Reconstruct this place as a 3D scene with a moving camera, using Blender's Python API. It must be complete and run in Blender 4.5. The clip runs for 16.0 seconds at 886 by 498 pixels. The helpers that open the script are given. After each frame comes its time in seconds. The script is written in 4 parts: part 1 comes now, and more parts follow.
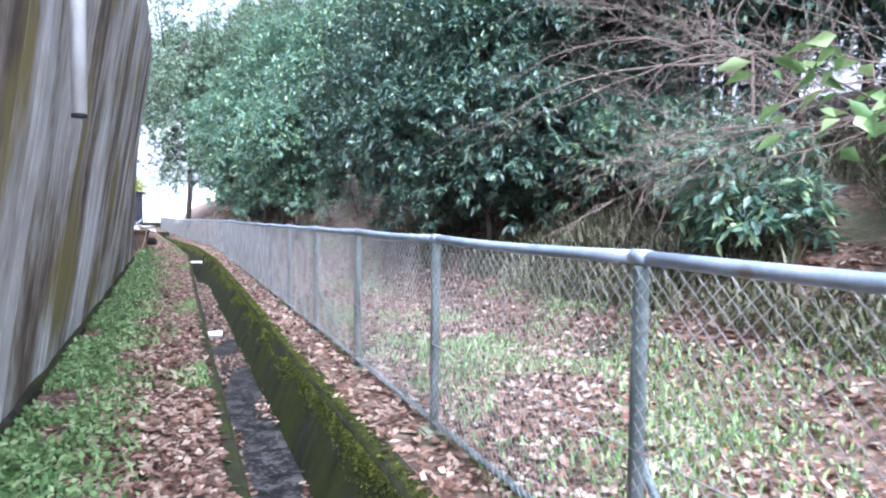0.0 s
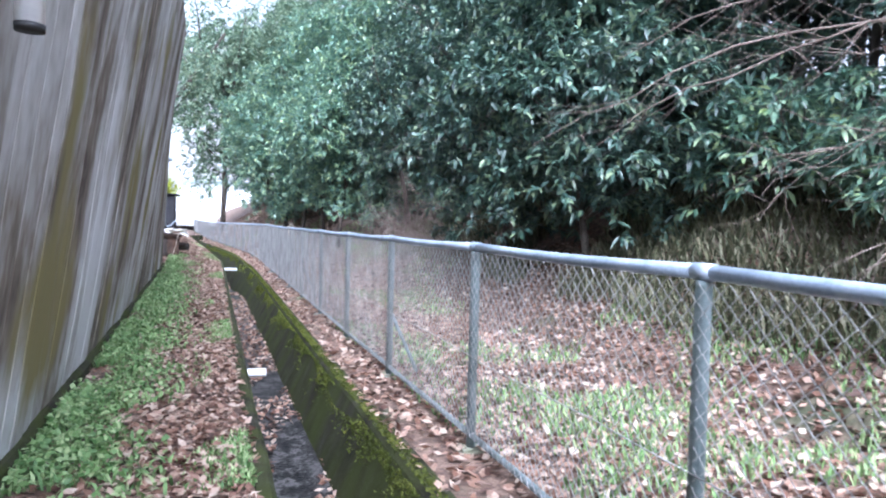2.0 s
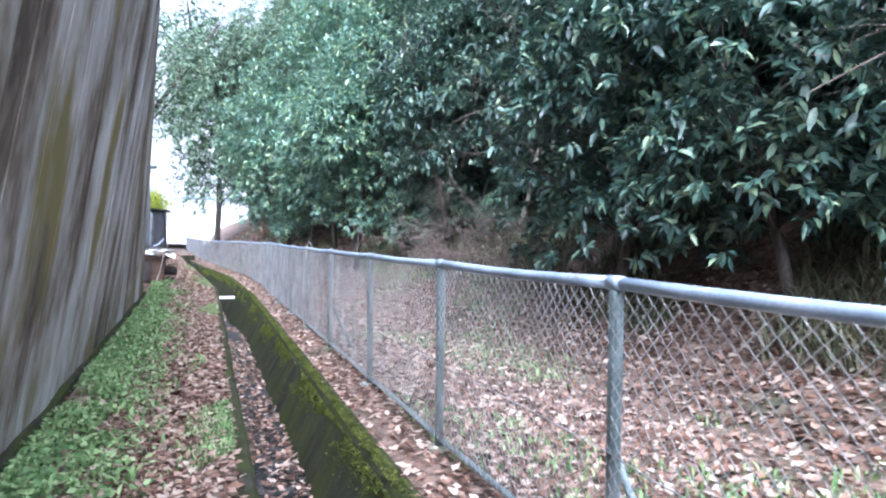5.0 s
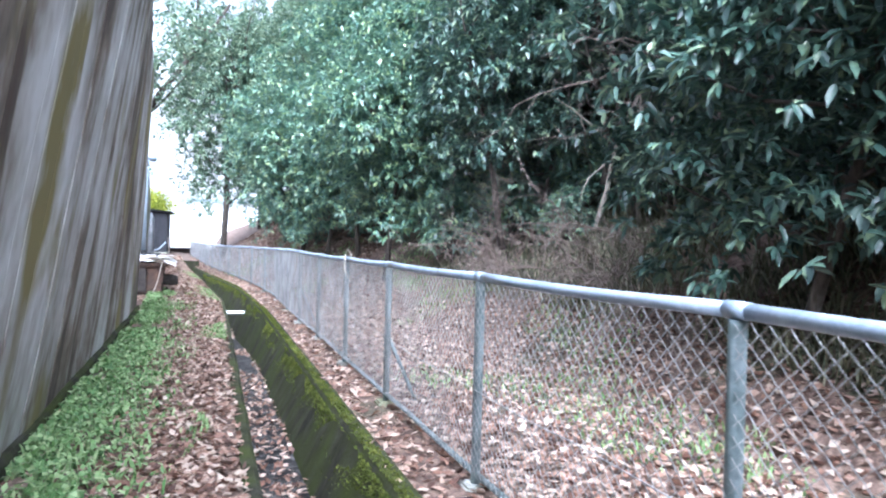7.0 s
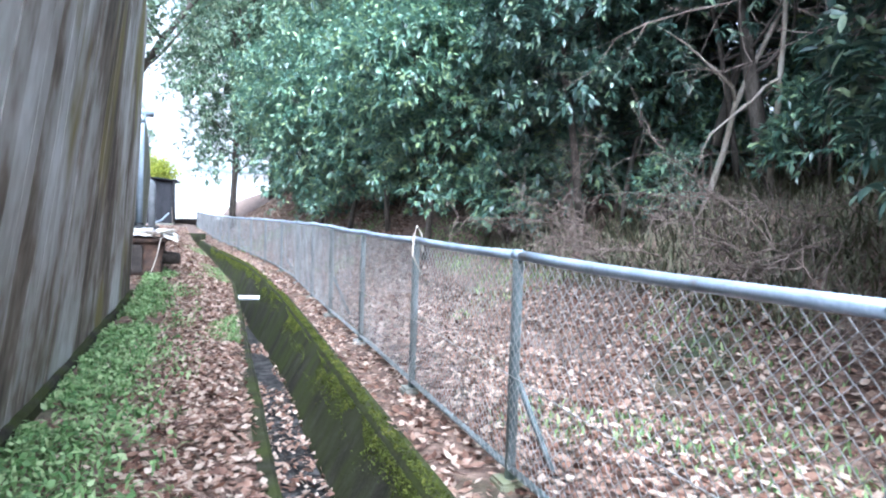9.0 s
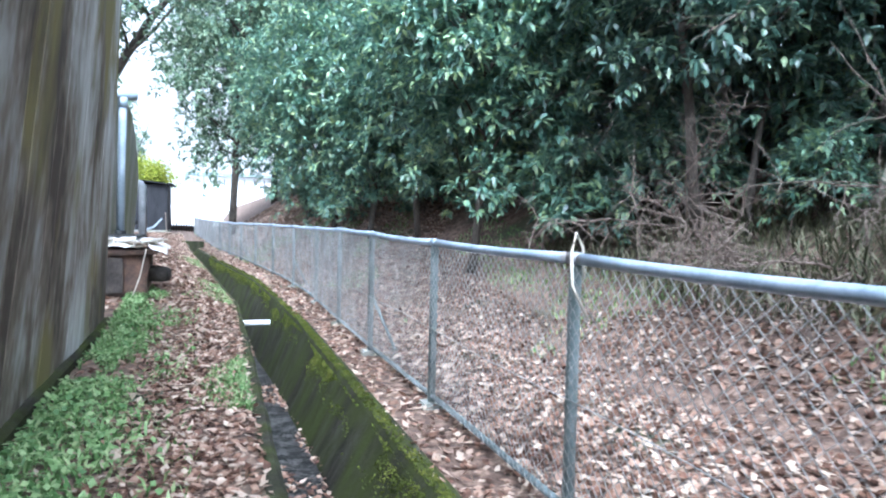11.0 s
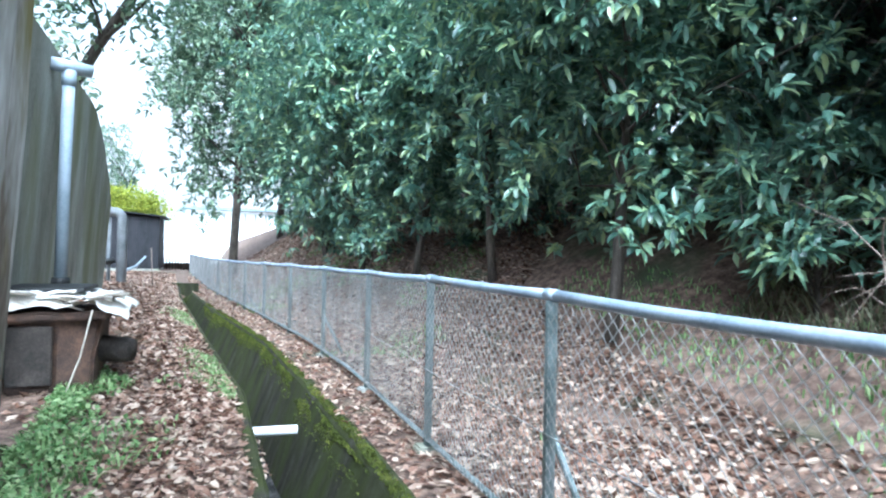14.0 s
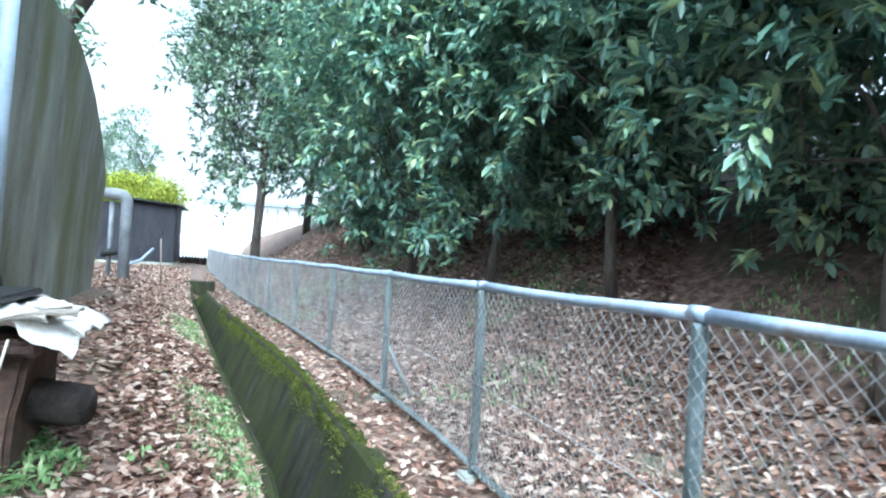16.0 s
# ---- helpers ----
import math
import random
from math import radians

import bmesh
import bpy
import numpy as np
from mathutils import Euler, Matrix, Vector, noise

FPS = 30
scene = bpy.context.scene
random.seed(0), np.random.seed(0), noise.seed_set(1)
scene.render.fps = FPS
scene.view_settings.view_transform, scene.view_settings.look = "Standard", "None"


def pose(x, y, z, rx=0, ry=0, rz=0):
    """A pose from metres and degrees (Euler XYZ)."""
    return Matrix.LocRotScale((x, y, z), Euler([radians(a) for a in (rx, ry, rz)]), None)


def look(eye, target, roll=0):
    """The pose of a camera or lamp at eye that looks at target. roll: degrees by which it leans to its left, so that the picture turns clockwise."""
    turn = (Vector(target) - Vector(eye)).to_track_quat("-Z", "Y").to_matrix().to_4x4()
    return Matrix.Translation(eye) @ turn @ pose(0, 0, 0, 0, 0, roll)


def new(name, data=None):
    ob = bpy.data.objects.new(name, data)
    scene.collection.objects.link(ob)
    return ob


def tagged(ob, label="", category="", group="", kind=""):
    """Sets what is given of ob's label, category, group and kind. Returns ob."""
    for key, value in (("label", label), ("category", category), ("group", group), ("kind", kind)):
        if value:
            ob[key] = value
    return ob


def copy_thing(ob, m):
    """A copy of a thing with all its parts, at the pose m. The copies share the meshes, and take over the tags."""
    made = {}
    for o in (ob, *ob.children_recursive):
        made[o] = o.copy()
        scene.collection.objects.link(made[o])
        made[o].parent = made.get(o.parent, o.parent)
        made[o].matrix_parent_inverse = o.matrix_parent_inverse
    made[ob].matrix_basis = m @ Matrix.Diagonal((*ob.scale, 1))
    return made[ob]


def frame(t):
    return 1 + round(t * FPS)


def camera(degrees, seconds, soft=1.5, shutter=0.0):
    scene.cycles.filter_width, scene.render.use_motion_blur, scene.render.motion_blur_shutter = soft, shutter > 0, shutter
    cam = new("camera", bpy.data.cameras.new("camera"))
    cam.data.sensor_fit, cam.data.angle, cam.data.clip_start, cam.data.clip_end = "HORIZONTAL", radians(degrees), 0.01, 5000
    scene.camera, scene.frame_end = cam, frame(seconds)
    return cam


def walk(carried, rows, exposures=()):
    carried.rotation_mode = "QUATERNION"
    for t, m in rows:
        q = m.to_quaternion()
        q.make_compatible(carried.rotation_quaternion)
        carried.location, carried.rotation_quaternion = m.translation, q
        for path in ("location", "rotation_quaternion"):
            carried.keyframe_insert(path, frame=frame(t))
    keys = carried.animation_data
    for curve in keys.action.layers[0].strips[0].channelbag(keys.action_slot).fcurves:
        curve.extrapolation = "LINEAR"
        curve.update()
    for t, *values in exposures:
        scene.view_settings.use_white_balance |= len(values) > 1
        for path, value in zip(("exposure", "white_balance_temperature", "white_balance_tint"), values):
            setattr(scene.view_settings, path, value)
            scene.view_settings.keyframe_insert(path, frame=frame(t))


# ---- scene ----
cam = camera(67.9, 16.0, soft=2.1, shutter=0.2)
METRES, EYE, TILT, LEAN, TURN = 20.8, 1.5, 0.0, 0.0, -22.6
ROWS = [
    (0.0, 0.0, 0.0, 0.0, 0.04, -2.75, -0.79),
    (0.5, -0.0105, 0.0231, -0.0007, 1.08, -2.31, -0.71),
    (1.0, -0.0187, 0.0471, -0.0004, 0.56, -2.63, -1.72),
    (1.5, -0.0283, 0.0742, -0.0006, 2.19, -2.35, -1.05),
    (2.0, -0.0401, 0.0991, 0.0002, 2.6, -2.31, -1.47),
    (2.5, -0.0514, 0.1259, 0.001, 3.98, -1.48, -1.28),
    (3.0, -0.0621, 0.1511, 0.0034, 4.47, -0.57, -1.04),
    (3.5, -0.068, 0.1803, 0.0011, 3.22, -0.41, 0.31),
    (4.0, -0.0822, 0.208, 0.0012, 2.82, -1.32, -0.13),
    (6.5, -0.1396, 0.3574, -0.0001, 2.2, -0.52, -1.4),
    (7.0, -0.1544, 0.3865, 0.0007, 2.55, -0.46, -1.54),
    (7.5, -0.166, 0.4179, -0.0005, 3.29, -1.19, -1.57),
    (8.0, -0.1811, 0.4455, 0.0009, 4.52, -3.25, -2.35),
    (10.5, -0.2331, 0.5895, -0.0009, 0.64, -2.1, -1.44),
    (11.0, -0.2492, 0.618, -0.0016, 3.05, -2.53, -1.42),
    (11.5, -0.26, 0.651, -0.0029, 3.34, -3.04, -1.19),
    (12.0, -0.2739, 0.6809, -0.0033, 3.45, -4.27, -1.74),
    (12.5, -0.2829, 0.7133, -0.0031, 2.63, -2.46, -1.55),
    (13.0, -0.2969, 0.7427, -0.0029, 1.93, -2.15, -1.23),
    (13.5, -0.3059, 0.7728, -0.0021, 2.18, -1.3, -0.34),
    (14.0, -0.3208, 0.7995, -0.0008, 2.96, 0.51, -1.21),
    (14.5, -0.3302, 0.831, -0.0019, 3.86, 2.62, -1.07),
    (15.0, -0.3452, 0.8599, -0.0019, 4.32, 3.0, -2.55),
    (15.5, -0.3553, 0.8939, -0.0036, 3.93, 2.96, -2.47),
    (16.0, -0.3713, 0.9244, -0.0026, 4.51, 0.76, -3.32),
]
walk(cam, [(t, pose(0, 0, EYE, TILT, LEAN, TURN) @ pose(METRES * x, METRES * y, METRES * z, 90 + pitch, roll, yaw)) for t, x, y, z, yaw, pitch, roll in ROWS],
     exposures=[(0.0, 2.0, 5170, 17), (4.0, 2.0, 5120, 16), (7.5, 2.3, 5080, 13), (12.5, 2.0, 4970, 4), (16.0, 2.05, 4930, 0)])

# ---- light ----
world = bpy.data.worlds.new("world")
scene.world = world
world.use_nodes = True
wn = world.node_tree.nodes
sky = wn.new("ShaderNodeTexSky")
sky.sky_type = "NISHITA"
sky.sun_disc = False
sky.sun_elevation, sky.sun_rotation = radians(49), radians(-167)
sky.air_density, sky.dust_density, sky.ozone_density = 1.4, 8.0, 1.0
soften = wn.new("ShaderNodeHueSaturation")
soften.inputs["Saturation"].default_value = 0.2
world.node_tree.links.new(sky.outputs[0], soften.inputs["Color"])
world.node_tree.links.new(soften.outputs[0], wn["Background"].inputs[0])
wn["Background"].inputs[1].default_value = 0.15
sun = new("sun", bpy.data.lights.new("sun", "SUN"))
sun.data.energy, sun.data.angle, sun.data.color = 0.85, radians(55), (1, 0.98, 0.95)
sun.matrix_world = look((-2.5, -11, 13), (0, 0, 0))


# ---- materials ----
def mat(name, stops, scale=4.0, stretch=(1, 1, 1), rough=0.8, metal=0.0, bump=0.3, fine=60.0, rand=0.0, spec=0.4, coat=None, island=False, trans=0.0, detail=6, grain=0.35):
    """Two scales of noise over a colour ramp, with bump. rand: spread of lightness from piece to piece. coat: a second colour (moss, dirt) in patches: (colour, low, high, scale)."""
    m = bpy.data.materials.new(name)
    m.use_nodes = True
    n, l = m.node_tree.nodes, m.node_tree.links
    b = n["Principled BSDF"]
    geo = n.new("ShaderNodeTexCoord")
    mp = n.new("ShaderNodeMapping")
    mp.inputs["Scale"].default_value = stretch
    l.new(geo.outputs["Object"], mp.inputs[0])
    big = n.new("ShaderNodeTexNoise")
    big.inputs["Scale"].default_value, big.inputs["Detail"].default_value, big.inputs["Roughness"].default_value = scale, detail, 0.65
    l.new(mp.outputs[0], big.inputs["Vector"])
    small = n.new("ShaderNodeTexNoise")
    small.inputs["Scale"].default_value, small.inputs["Detail"].default_value = fine, 4
    l.new(mp.outputs[0], small.inputs["Vector"])
    mixf = n.new("ShaderNodeMath")
    mixf.operation = "MULTIPLY_ADD"
    mixf.inputs[1].default_value = grain
    l.new(small.outputs[0], mixf.inputs[0])
    sub = n.new("ShaderNodeMath")
    sub.operation = "SUBTRACT"
    l.new(big.outputs[0], sub.inputs[0])
    sub.inputs[1].default_value = grain / 2
    l.new(sub.outputs[0], mixf.inputs[2])
    fac = mixf.outputs[0]
    if rand:
        src = n.new("ShaderNodeNewGeometry").outputs["Random Per Island"] if island else n.new("ShaderNodeObjectInfo").outputs["Random"]
        shift = n.new("ShaderNodeMath")
        shift.operation = "MULTIPLY_ADD"
        shift.inputs[1].default_value = rand
        l.new(src, shift.inputs[0])
        add = n.new("ShaderNodeMath")
        add.operation = "SUBTRACT"
        l.new(fac, add.inputs[0])
        add.inputs[1].default_value = rand / 2
        l.new(add.outputs[0], shift.inputs[2])
        fac = shift.outputs[0]
    ramp = n.new("ShaderNodeValToRGB")
    els = ramp.color_ramp.elements
    while len(els) < len(stops):
        els.new(0.5)
    for e, (p, c) in zip(els, stops):
        e.position, e.color = p, (*c, 1)
    l.new(fac, ramp.inputs[0])
    colour = ramp.outputs[0]
    if coat:
        patch = n.new("ShaderNodeTexNoise")
        patch.inputs["Scale"].default_value, patch.inputs["Detail"].default_value = coat[3], 5
        l.new(mp.outputs[0], patch.inputs["Vector"])
        rr = n.new("ShaderNodeMapRange")
        rr.inputs[1].default_value, rr.inputs[2].default_value = coat[1], coat[2]
        l.new(patch.outputs[0], rr.inputs[0])
        mx = n.new("ShaderNodeMix")
        mx.data_type = "RGBA"
        l.new(rr.outputs[0], mx.inputs[0])
        l.new(colour, mx.inputs[6])
        mx.inputs[7].default_value = (*coat[0], 1)
        colour = mx.outputs[2]
    l.new(colour, b.inputs["Base Color"])
    b.inputs["Roughness"].default_value, b.inputs["Metallic"].default_value = rough, metal
    b.inputs["Specular IOR Level"].default_value = spec
    if bump:
        bp = n.new("ShaderNodeBump")
        bp.inputs["Strength"].default_value, bp.inputs["Distance"].default_value = bump, 0.02
        l.new(fac, bp.inputs["Height"])
        l.new(bp.outputs[0], b.inputs["Normal"])
    if trans:
        t = n.new("ShaderNodeBsdfTranslucent")
        l.new(colour, t.inputs[0])
        ms = n.new("ShaderNodeMixShader")
        ms.inputs[0].default_value = trans
        l.new(b.outputs[0], ms.inputs[1])
        l.new(t.outputs[0], ms.inputs[2])
        l.new(ms.outputs[0], n["Material Output"].inputs[0])
    return m


M_SOIL = mat("soil_with_litter", [(0.32, (0.045, 0.027, 0.02)), (0.48, (0.125, 0.08, 0.058)), (0.66, (0.27, 0.185, 0.14))], 9.0, fine=38, bump=1.0, coat=((0.05, 0.065, 0.03), 0.56, 0.7, 0.8))
M_LITTER = mat("dead_leaf", [(0.1, (0.07, 0.032, 0.020)), (0.35, (0.20, 0.105, 0.068)), (0.6, (0.32, 0.205, 0.148)), (0.88, (0.50, 0.395, 0.31))], 8, rand=0.9, island=True, rough=0.55, bump=0.1, trans=0.15)
# Leaf lightened and blued to carry sky glints on the later trees.
M_LEAF = mat("evergreen_leaf", [(0.1, (0.055, 0.12, 0.09)), (0.45, (0.125, 0.225, 0.16)), (0.72, (0.20, 0.32, 0.21)), (0.97, (0.36, 0.45, 0.20))], 6, rand=0.9, island=True, rough=0.33, bump=0.05, spec=0.9, trans=0.3)
# Blue-green leaf with shade put into the colour, for trees before y = 22.5.
M_LEAFDIMMED = mat("dimmed_evergreen_leaf", [(0.1, (0.024, 0.055, 0.043)), (0.45, (0.058, 0.110, 0.083)), (0.72, (0.10, 0.17, 0.12)), (0.97, (0.24, 0.31, 0.17))], 6, rand=0.9, island=True, rough=0.36, bump=0.05, spec=0.7, trans=0.2)
# Small leaf, its colour paled to stand for haze on the far trees.
M_LEAF2 = mat("small_hazed_evergreen_leaf", [(0.1, (0.075, 0.125, 0.085)), (0.5, (0.15, 0.225, 0.15)), (0.9, (0.29, 0.36, 0.22))], 6, rand=0.8, island=True, rough=0.5, bump=0.05, spec=0.4, trans=0.28)
M_PALE = mat("young_yellow_leaf", [(0.1, (0.13, 0.17, 0.02)), (0.5, (0.27, 0.31, 0.035)), (0.9, (0.42, 0.42, 0.06))], 6, rand=0.7, island=True, rough=0.6, bump=0.05, trans=0.25, spec=0.2)
M_GRASS = mat("green_weed", [(0.1, (0.10, 0.19, 0.06)), (0.5, (0.21, 0.33, 0.12)), (0.9, (0.40, 0.49, 0.24))], 6, rand=0.85, island=True, rough=0.5, bump=0.05, trans=0.3)
M_STRAW = mat("dry_grass", [(0.1, (0.055, 0.062, 0.032)), (0.5, (0.135, 0.14, 0.075)), (0.9, (0.29, 0.27, 0.18))], 6, rand=0.8, island=True, rough=0.6, bump=0.05, trans=0.2)
M_BARK = mat("bark", [(0.3, (0.028, 0.022, 0.017)), (0.5, (0.065, 0.053, 0.042)), (0.7, (0.13, 0.11, 0.09))], 5, (1, 1, 0.25), fine=40, bump=0.9)
# Near-black for the log, and for shade painted as the box's opening.
M_NEARBLACK = mat("dark_wood_and_opening_shade", [(0.3, (0.012, 0.010, 0.009)), (0.5, (0.03, 0.024, 0.02)), (0.7, (0.06, 0.048, 0.04))], 6, fine=50, bump=0.9, rough=0.9)
M_TWIG = mat("bare_twig", [(0.3, (0.10, 0.075, 0.06)), (0.6, (0.21, 0.165, 0.135)), (0.8, (0.32, 0.27, 0.23))], 5, bump=0.3)
M_WALL = mat("weathered_streaked_concrete", [(0.36, (0.085, 0.064, 0.050)), (0.44, (0.20, 0.165, 0.13)), (0.51, (0.36, 0.34, 0.315)), (0.66, (0.62, 0.62, 0.615))], 0.9, (0.85, 0.85, 0.40), fine=12, rand=0.13, bump=0.5, rough=0.85, coat=((0.22, 0.185, 0.075), 0.54, 0.63, 1.1), detail=5, grain=0.16)
M_CONC = mat("old_grey_concrete", [(0.3, (0.15, 0.15, 0.125)), (0.5, (0.28, 0.28, 0.245)), (0.7, (0.40, 0.41, 0.375))], 1.3, (1.5, 1.5, 0.45), fine=50, bump=0.4, coat=((0.17, 0.18, 0.08), 0.48, 0.70, 0.9))
# Near-black concrete with olive moss patches: drain sides, drain end, wall footing.
M_DRAIN = mat("dark_mossy_concrete", [(0.32, (0.012, 0.011, 0.009)), (0.5, (0.030, 0.027, 0.021)), (0.72, (0.065, 0.060, 0.05))], 2.0, (2.2, 2.2, 0.6), fine=30, bump=0.6, spec=0.12, rough=0.9, coat=((0.042, 0.050, 0.014), 0.34, 0.64, 1.1))
M_MOSS = mat("moss", [(0.3, (0.035, 0.045, 0.010)), (0.5, (0.075, 0.088, 0.018)), (0.75, (0.15, 0.16, 0.032))], 5, fine=120, bump=1.0, rough=0.95, spec=0.1)
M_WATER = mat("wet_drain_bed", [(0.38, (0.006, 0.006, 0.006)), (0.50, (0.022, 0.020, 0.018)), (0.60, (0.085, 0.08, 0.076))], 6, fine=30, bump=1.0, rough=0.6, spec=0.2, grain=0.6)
M_STEEL = mat("galvanised_steel", [(0.3, (0.26, 0.32, 0.40)), (0.5, (0.38, 0.45, 0.54)), (0.72, (0.52, 0.58, 0.66))], 4, fine=70, rough=0.42, metal=0.35, bump=0.1, coat=((0.26, 0.20, 0.15), 0.62, 0.7, 3.0))
M_POST = mat("weathered_green_steel", [(0.3, (0.12, 0.155, 0.155)), (0.5, (0.20, 0.25, 0.255)), (0.72, (0.31, 0.36, 0.37))], 5, fine=60, rough=0.55, metal=0.25, bump=0.1)
M_WIRE = mat("zinc_wire", [(0.3, (0.23, 0.23, 0.22)), (0.5, (0.35, 0.35, 0.34)), (0.75, (0.52, 0.52, 0.51))], 3, rough=0.5, metal=0.2, bump=0)
M_PVC = mat("white_plastic_pipe", [(0.3, (0.70, 0.71, 0.72)), (0.6, (0.84, 0.85, 0.86))], 4, rough=0.4, bump=0.05)
M_GREYPVC = mat("grey_plastic_pipe", [(0.3, (0.27, 0.33, 0.38)), (0.6, (0.38, 0.44, 0.50))], 4, rough=0.45, bump=0.05)
M_DARKPIPE = mat("dull_grey_pipe", [(0.3, (0.13, 0.14, 0.15)), (0.6, (0.23, 0.24, 0.25))], 4, rough=0.55, bump=0.1)
# Dark plastic parts, and the painted shade in the pipe mouths.
M_BLACK = mat("dark_plastic_and_mouth_shade", [(0.3, (0.012, 0.012, 0.012)), (0.7, (0.03, 0.03, 0.03))], 4, rough=0.6, bump=0.05)
M_SHED = mat("dark_sheet_metal", [(0.3, (0.014, 0.014, 0.016)), (0.6, (0.032, 0.032, 0.036))], 3, (1, 1, 0.3), rough=0.7, bump=0.15, spec=0.12)
M_RUST = mat("rusted_iron", [(0.3, (0.022, 0.014, 0.010)), (0.5, (0.06, 0.035, 0.024)), (0.7, (0.13, 0.07, 0.045))], 5, fine=70, bump=0.6, rough=0.8)
M_SHEET = mat("torn_white_sheet", [(0.32, (0.38, 0.33, 0.27)), (0.42, (0.66, 0.62, 0.56)), (0.6, (0.82, 0.80, 0.77))], 5, fine=50, bump=0.5, coat=((0.20, 0.08, 0.035), 0.62, 0.7, 6.0))
M_ROAD = mat("pale_concrete_yard", [(0.3, (0.62, 0.62, 0.60)), (0.7, (0.78, 0.78, 0.76))], 1.5, fine=40, bump=0.1)
M_WHITE = mat("white_paint", [(0.3, (0.72, 0.73, 0.73)), (0.7, (0.82, 0.83, 0.83))], 2, bump=0.05, rough=0.6)
M_PALEBARK = mat("pale_bark", [(0.3, (0.16, 0.13, 0.10)), (0.5, (0.30, 0.26, 0.21)), (0.7, (0.44, 0.40, 0.35))], 4, (1, 1, 0.3), fine=30, bump=0.6)
M_STRING = mat("faded_string", [(0.3, (0.45, 0.40, 0.32)), (0.7, (0.62, 0.57, 0.48))], 9, bump=0)


# ---- mesh helpers ----
def mesh_of(name, verts, faces, material, smooth=False):
    me = bpy.data.meshes.new(name)
    me.from_pydata([tuple(map(float, v)) for v in verts], [], [tuple(map(int, f)) for f in faces])
    me.materials.append(material)
    if smooth:
        me.shade_smooth()
    me.update()
    return me


def fast_mesh(name, verts, quads, material):
    """A mesh from numpy arrays: verts (n, 3), quads (m, k)."""
    me = bpy.data.meshes.new(name)
    k = quads.shape[1]
    me.vertices.add(len(verts))
    me.vertices.foreach_set("co", np.ascontiguousarray(verts, dtype=np.float32).ravel())
    me.loops.add(quads.size)
    me.loops.foreach_set("vertex_index", np.ascontiguousarray(quads, dtype=np.int32).ravel())
    me.polygons.add(len(quads))
    me.polygons.foreach_set("loop_start", np.arange(0, quads.size, k, dtype=np.int32))
    me.materials.append(material)
    me.update(calc_edges=True)
    return me


def child(name, me, parent, label=""):
    ob = new(name, me)
    ob.parent = parent
    return tagged(ob, label)


def from_bm(name, bm, material, smooth=False):
    me = bpy.data.meshes.new(name)
    bm.normal_update()
    bm.to_mesh(me)
    bm.free()
    me.materials.append(material)
    if smooth:
        me.shade_smooth()
    return me


def part(name, bm, material, parent, label="", smooth=False):
    return child(name, from_bm(name, bm, material, smooth), parent, label)


def box_bm(x0, y0, z0, x1, y1, z1, bevel=0.01, bm=None):
    bm = bm or bmesh.new()
    r = bmesh.ops.create_cube(bm, size=1, matrix=Matrix.Translation(((x0 + x1) / 2, (y0 + y1) / 2, (z0 + z1) / 2)) @ Matrix.Diagonal((x1 - x0, y1 - y0, z1 - z0, 1)))
    if bevel:
        es = list({e for v in r["verts"] for e in v.link_edges})
        bmesh.ops.bevel(bm, geom=es, offset=bevel, segments=2, affect="EDGES")
    return bm


def tube_data(points, radii, sides=8, cap=True):
    """A tube through points with a radius at each."""
    pts = [Vector(p) for p in points]
    verts, faces = [], []
    for i, p in enumerate(pts):
        d = (pts[min(i + 1, len(pts) - 1)] - pts[max(i - 1, 0)]).normalized()
        a = d.cross(Vector((0.31, 0.17, 0.93))).normalized()
        if a.length < 0.5:
            a = Vector((1, 0, 0))
        b = d.cross(a)
        for k in range(sides):
            t = 2 * math.pi * k / sides
            verts.append(p + (a * math.cos(t) + b * math.sin(t)) * radii[i])
    for i in range(len(pts) - 1):
        for k in range(sides):
            k2 = (k + 1) % sides
            faces.append((i * sides + k, i * sides + k2, (i + 1) * sides + k2, (i + 1) * sides + k))
    if cap:
        faces.append(tuple(range(sides))[::-1])
        faces.append(tuple((len(pts) - 1) * sides + k for k in range(sides)))
    return verts, faces


def tube(name, points, radii, material, sides=8):
    v, f = tube_data(points, radii, sides)
    return mesh_of(name, v, f, material, True)


def tubes(name, many, material, sides=5):
    """Several branches of one plant as one mesh."""
    verts, faces = [], []
    for pts, radii in many:
        v, f = tube_data(pts, radii, sides, False)
        o = len(verts)
        verts += v
        faces += [tuple(i + o for i in q) for q in f]
    return mesh_of(name, verts, faces, material, True)


def curve(table):
    ys, vs = zip(*table)
    return lambda y: float(np.interp(y, ys, vs))


# ---- the plan: lines along the walk (y ahead, x to the right) ----
drain_l = curve([(-10, 0.30), (0, 0.33), (7, 0.39), (13, 0.46), (18, 0.53), (22, 0.58), (24.8, 0.57), (27.5, 0.23), (31, -0.1), (34, -0.35), (38, -0.55), (60, -1.6)])
drain_r = curve([(-10, 1.10), (0, 1.14), (5, 1.18), (10, 1.22), (15, 1.27), (20, 1.31), (23, 1.32), (25.3, 1.24), (28, 1.05), (31, 0.62), (34, 0.22), (38, -0.2), (60, -1.3)])
drain_h = curve([(0, 0.5), (19, 0.5), (25, 0.95), (37.5, 0.9), (38, 0.0)])
fence_x = curve([(-10, 1.50), (2, 1.58), (6, 1.66), (10, 1.71), (18, 1.79), (25, 1.81), (27.5, 1.62), (29.8, 1.35), (33.5, 0.90), (38, 0.35), (44, -0.25), (50, -0.55), (60, -0.9)])
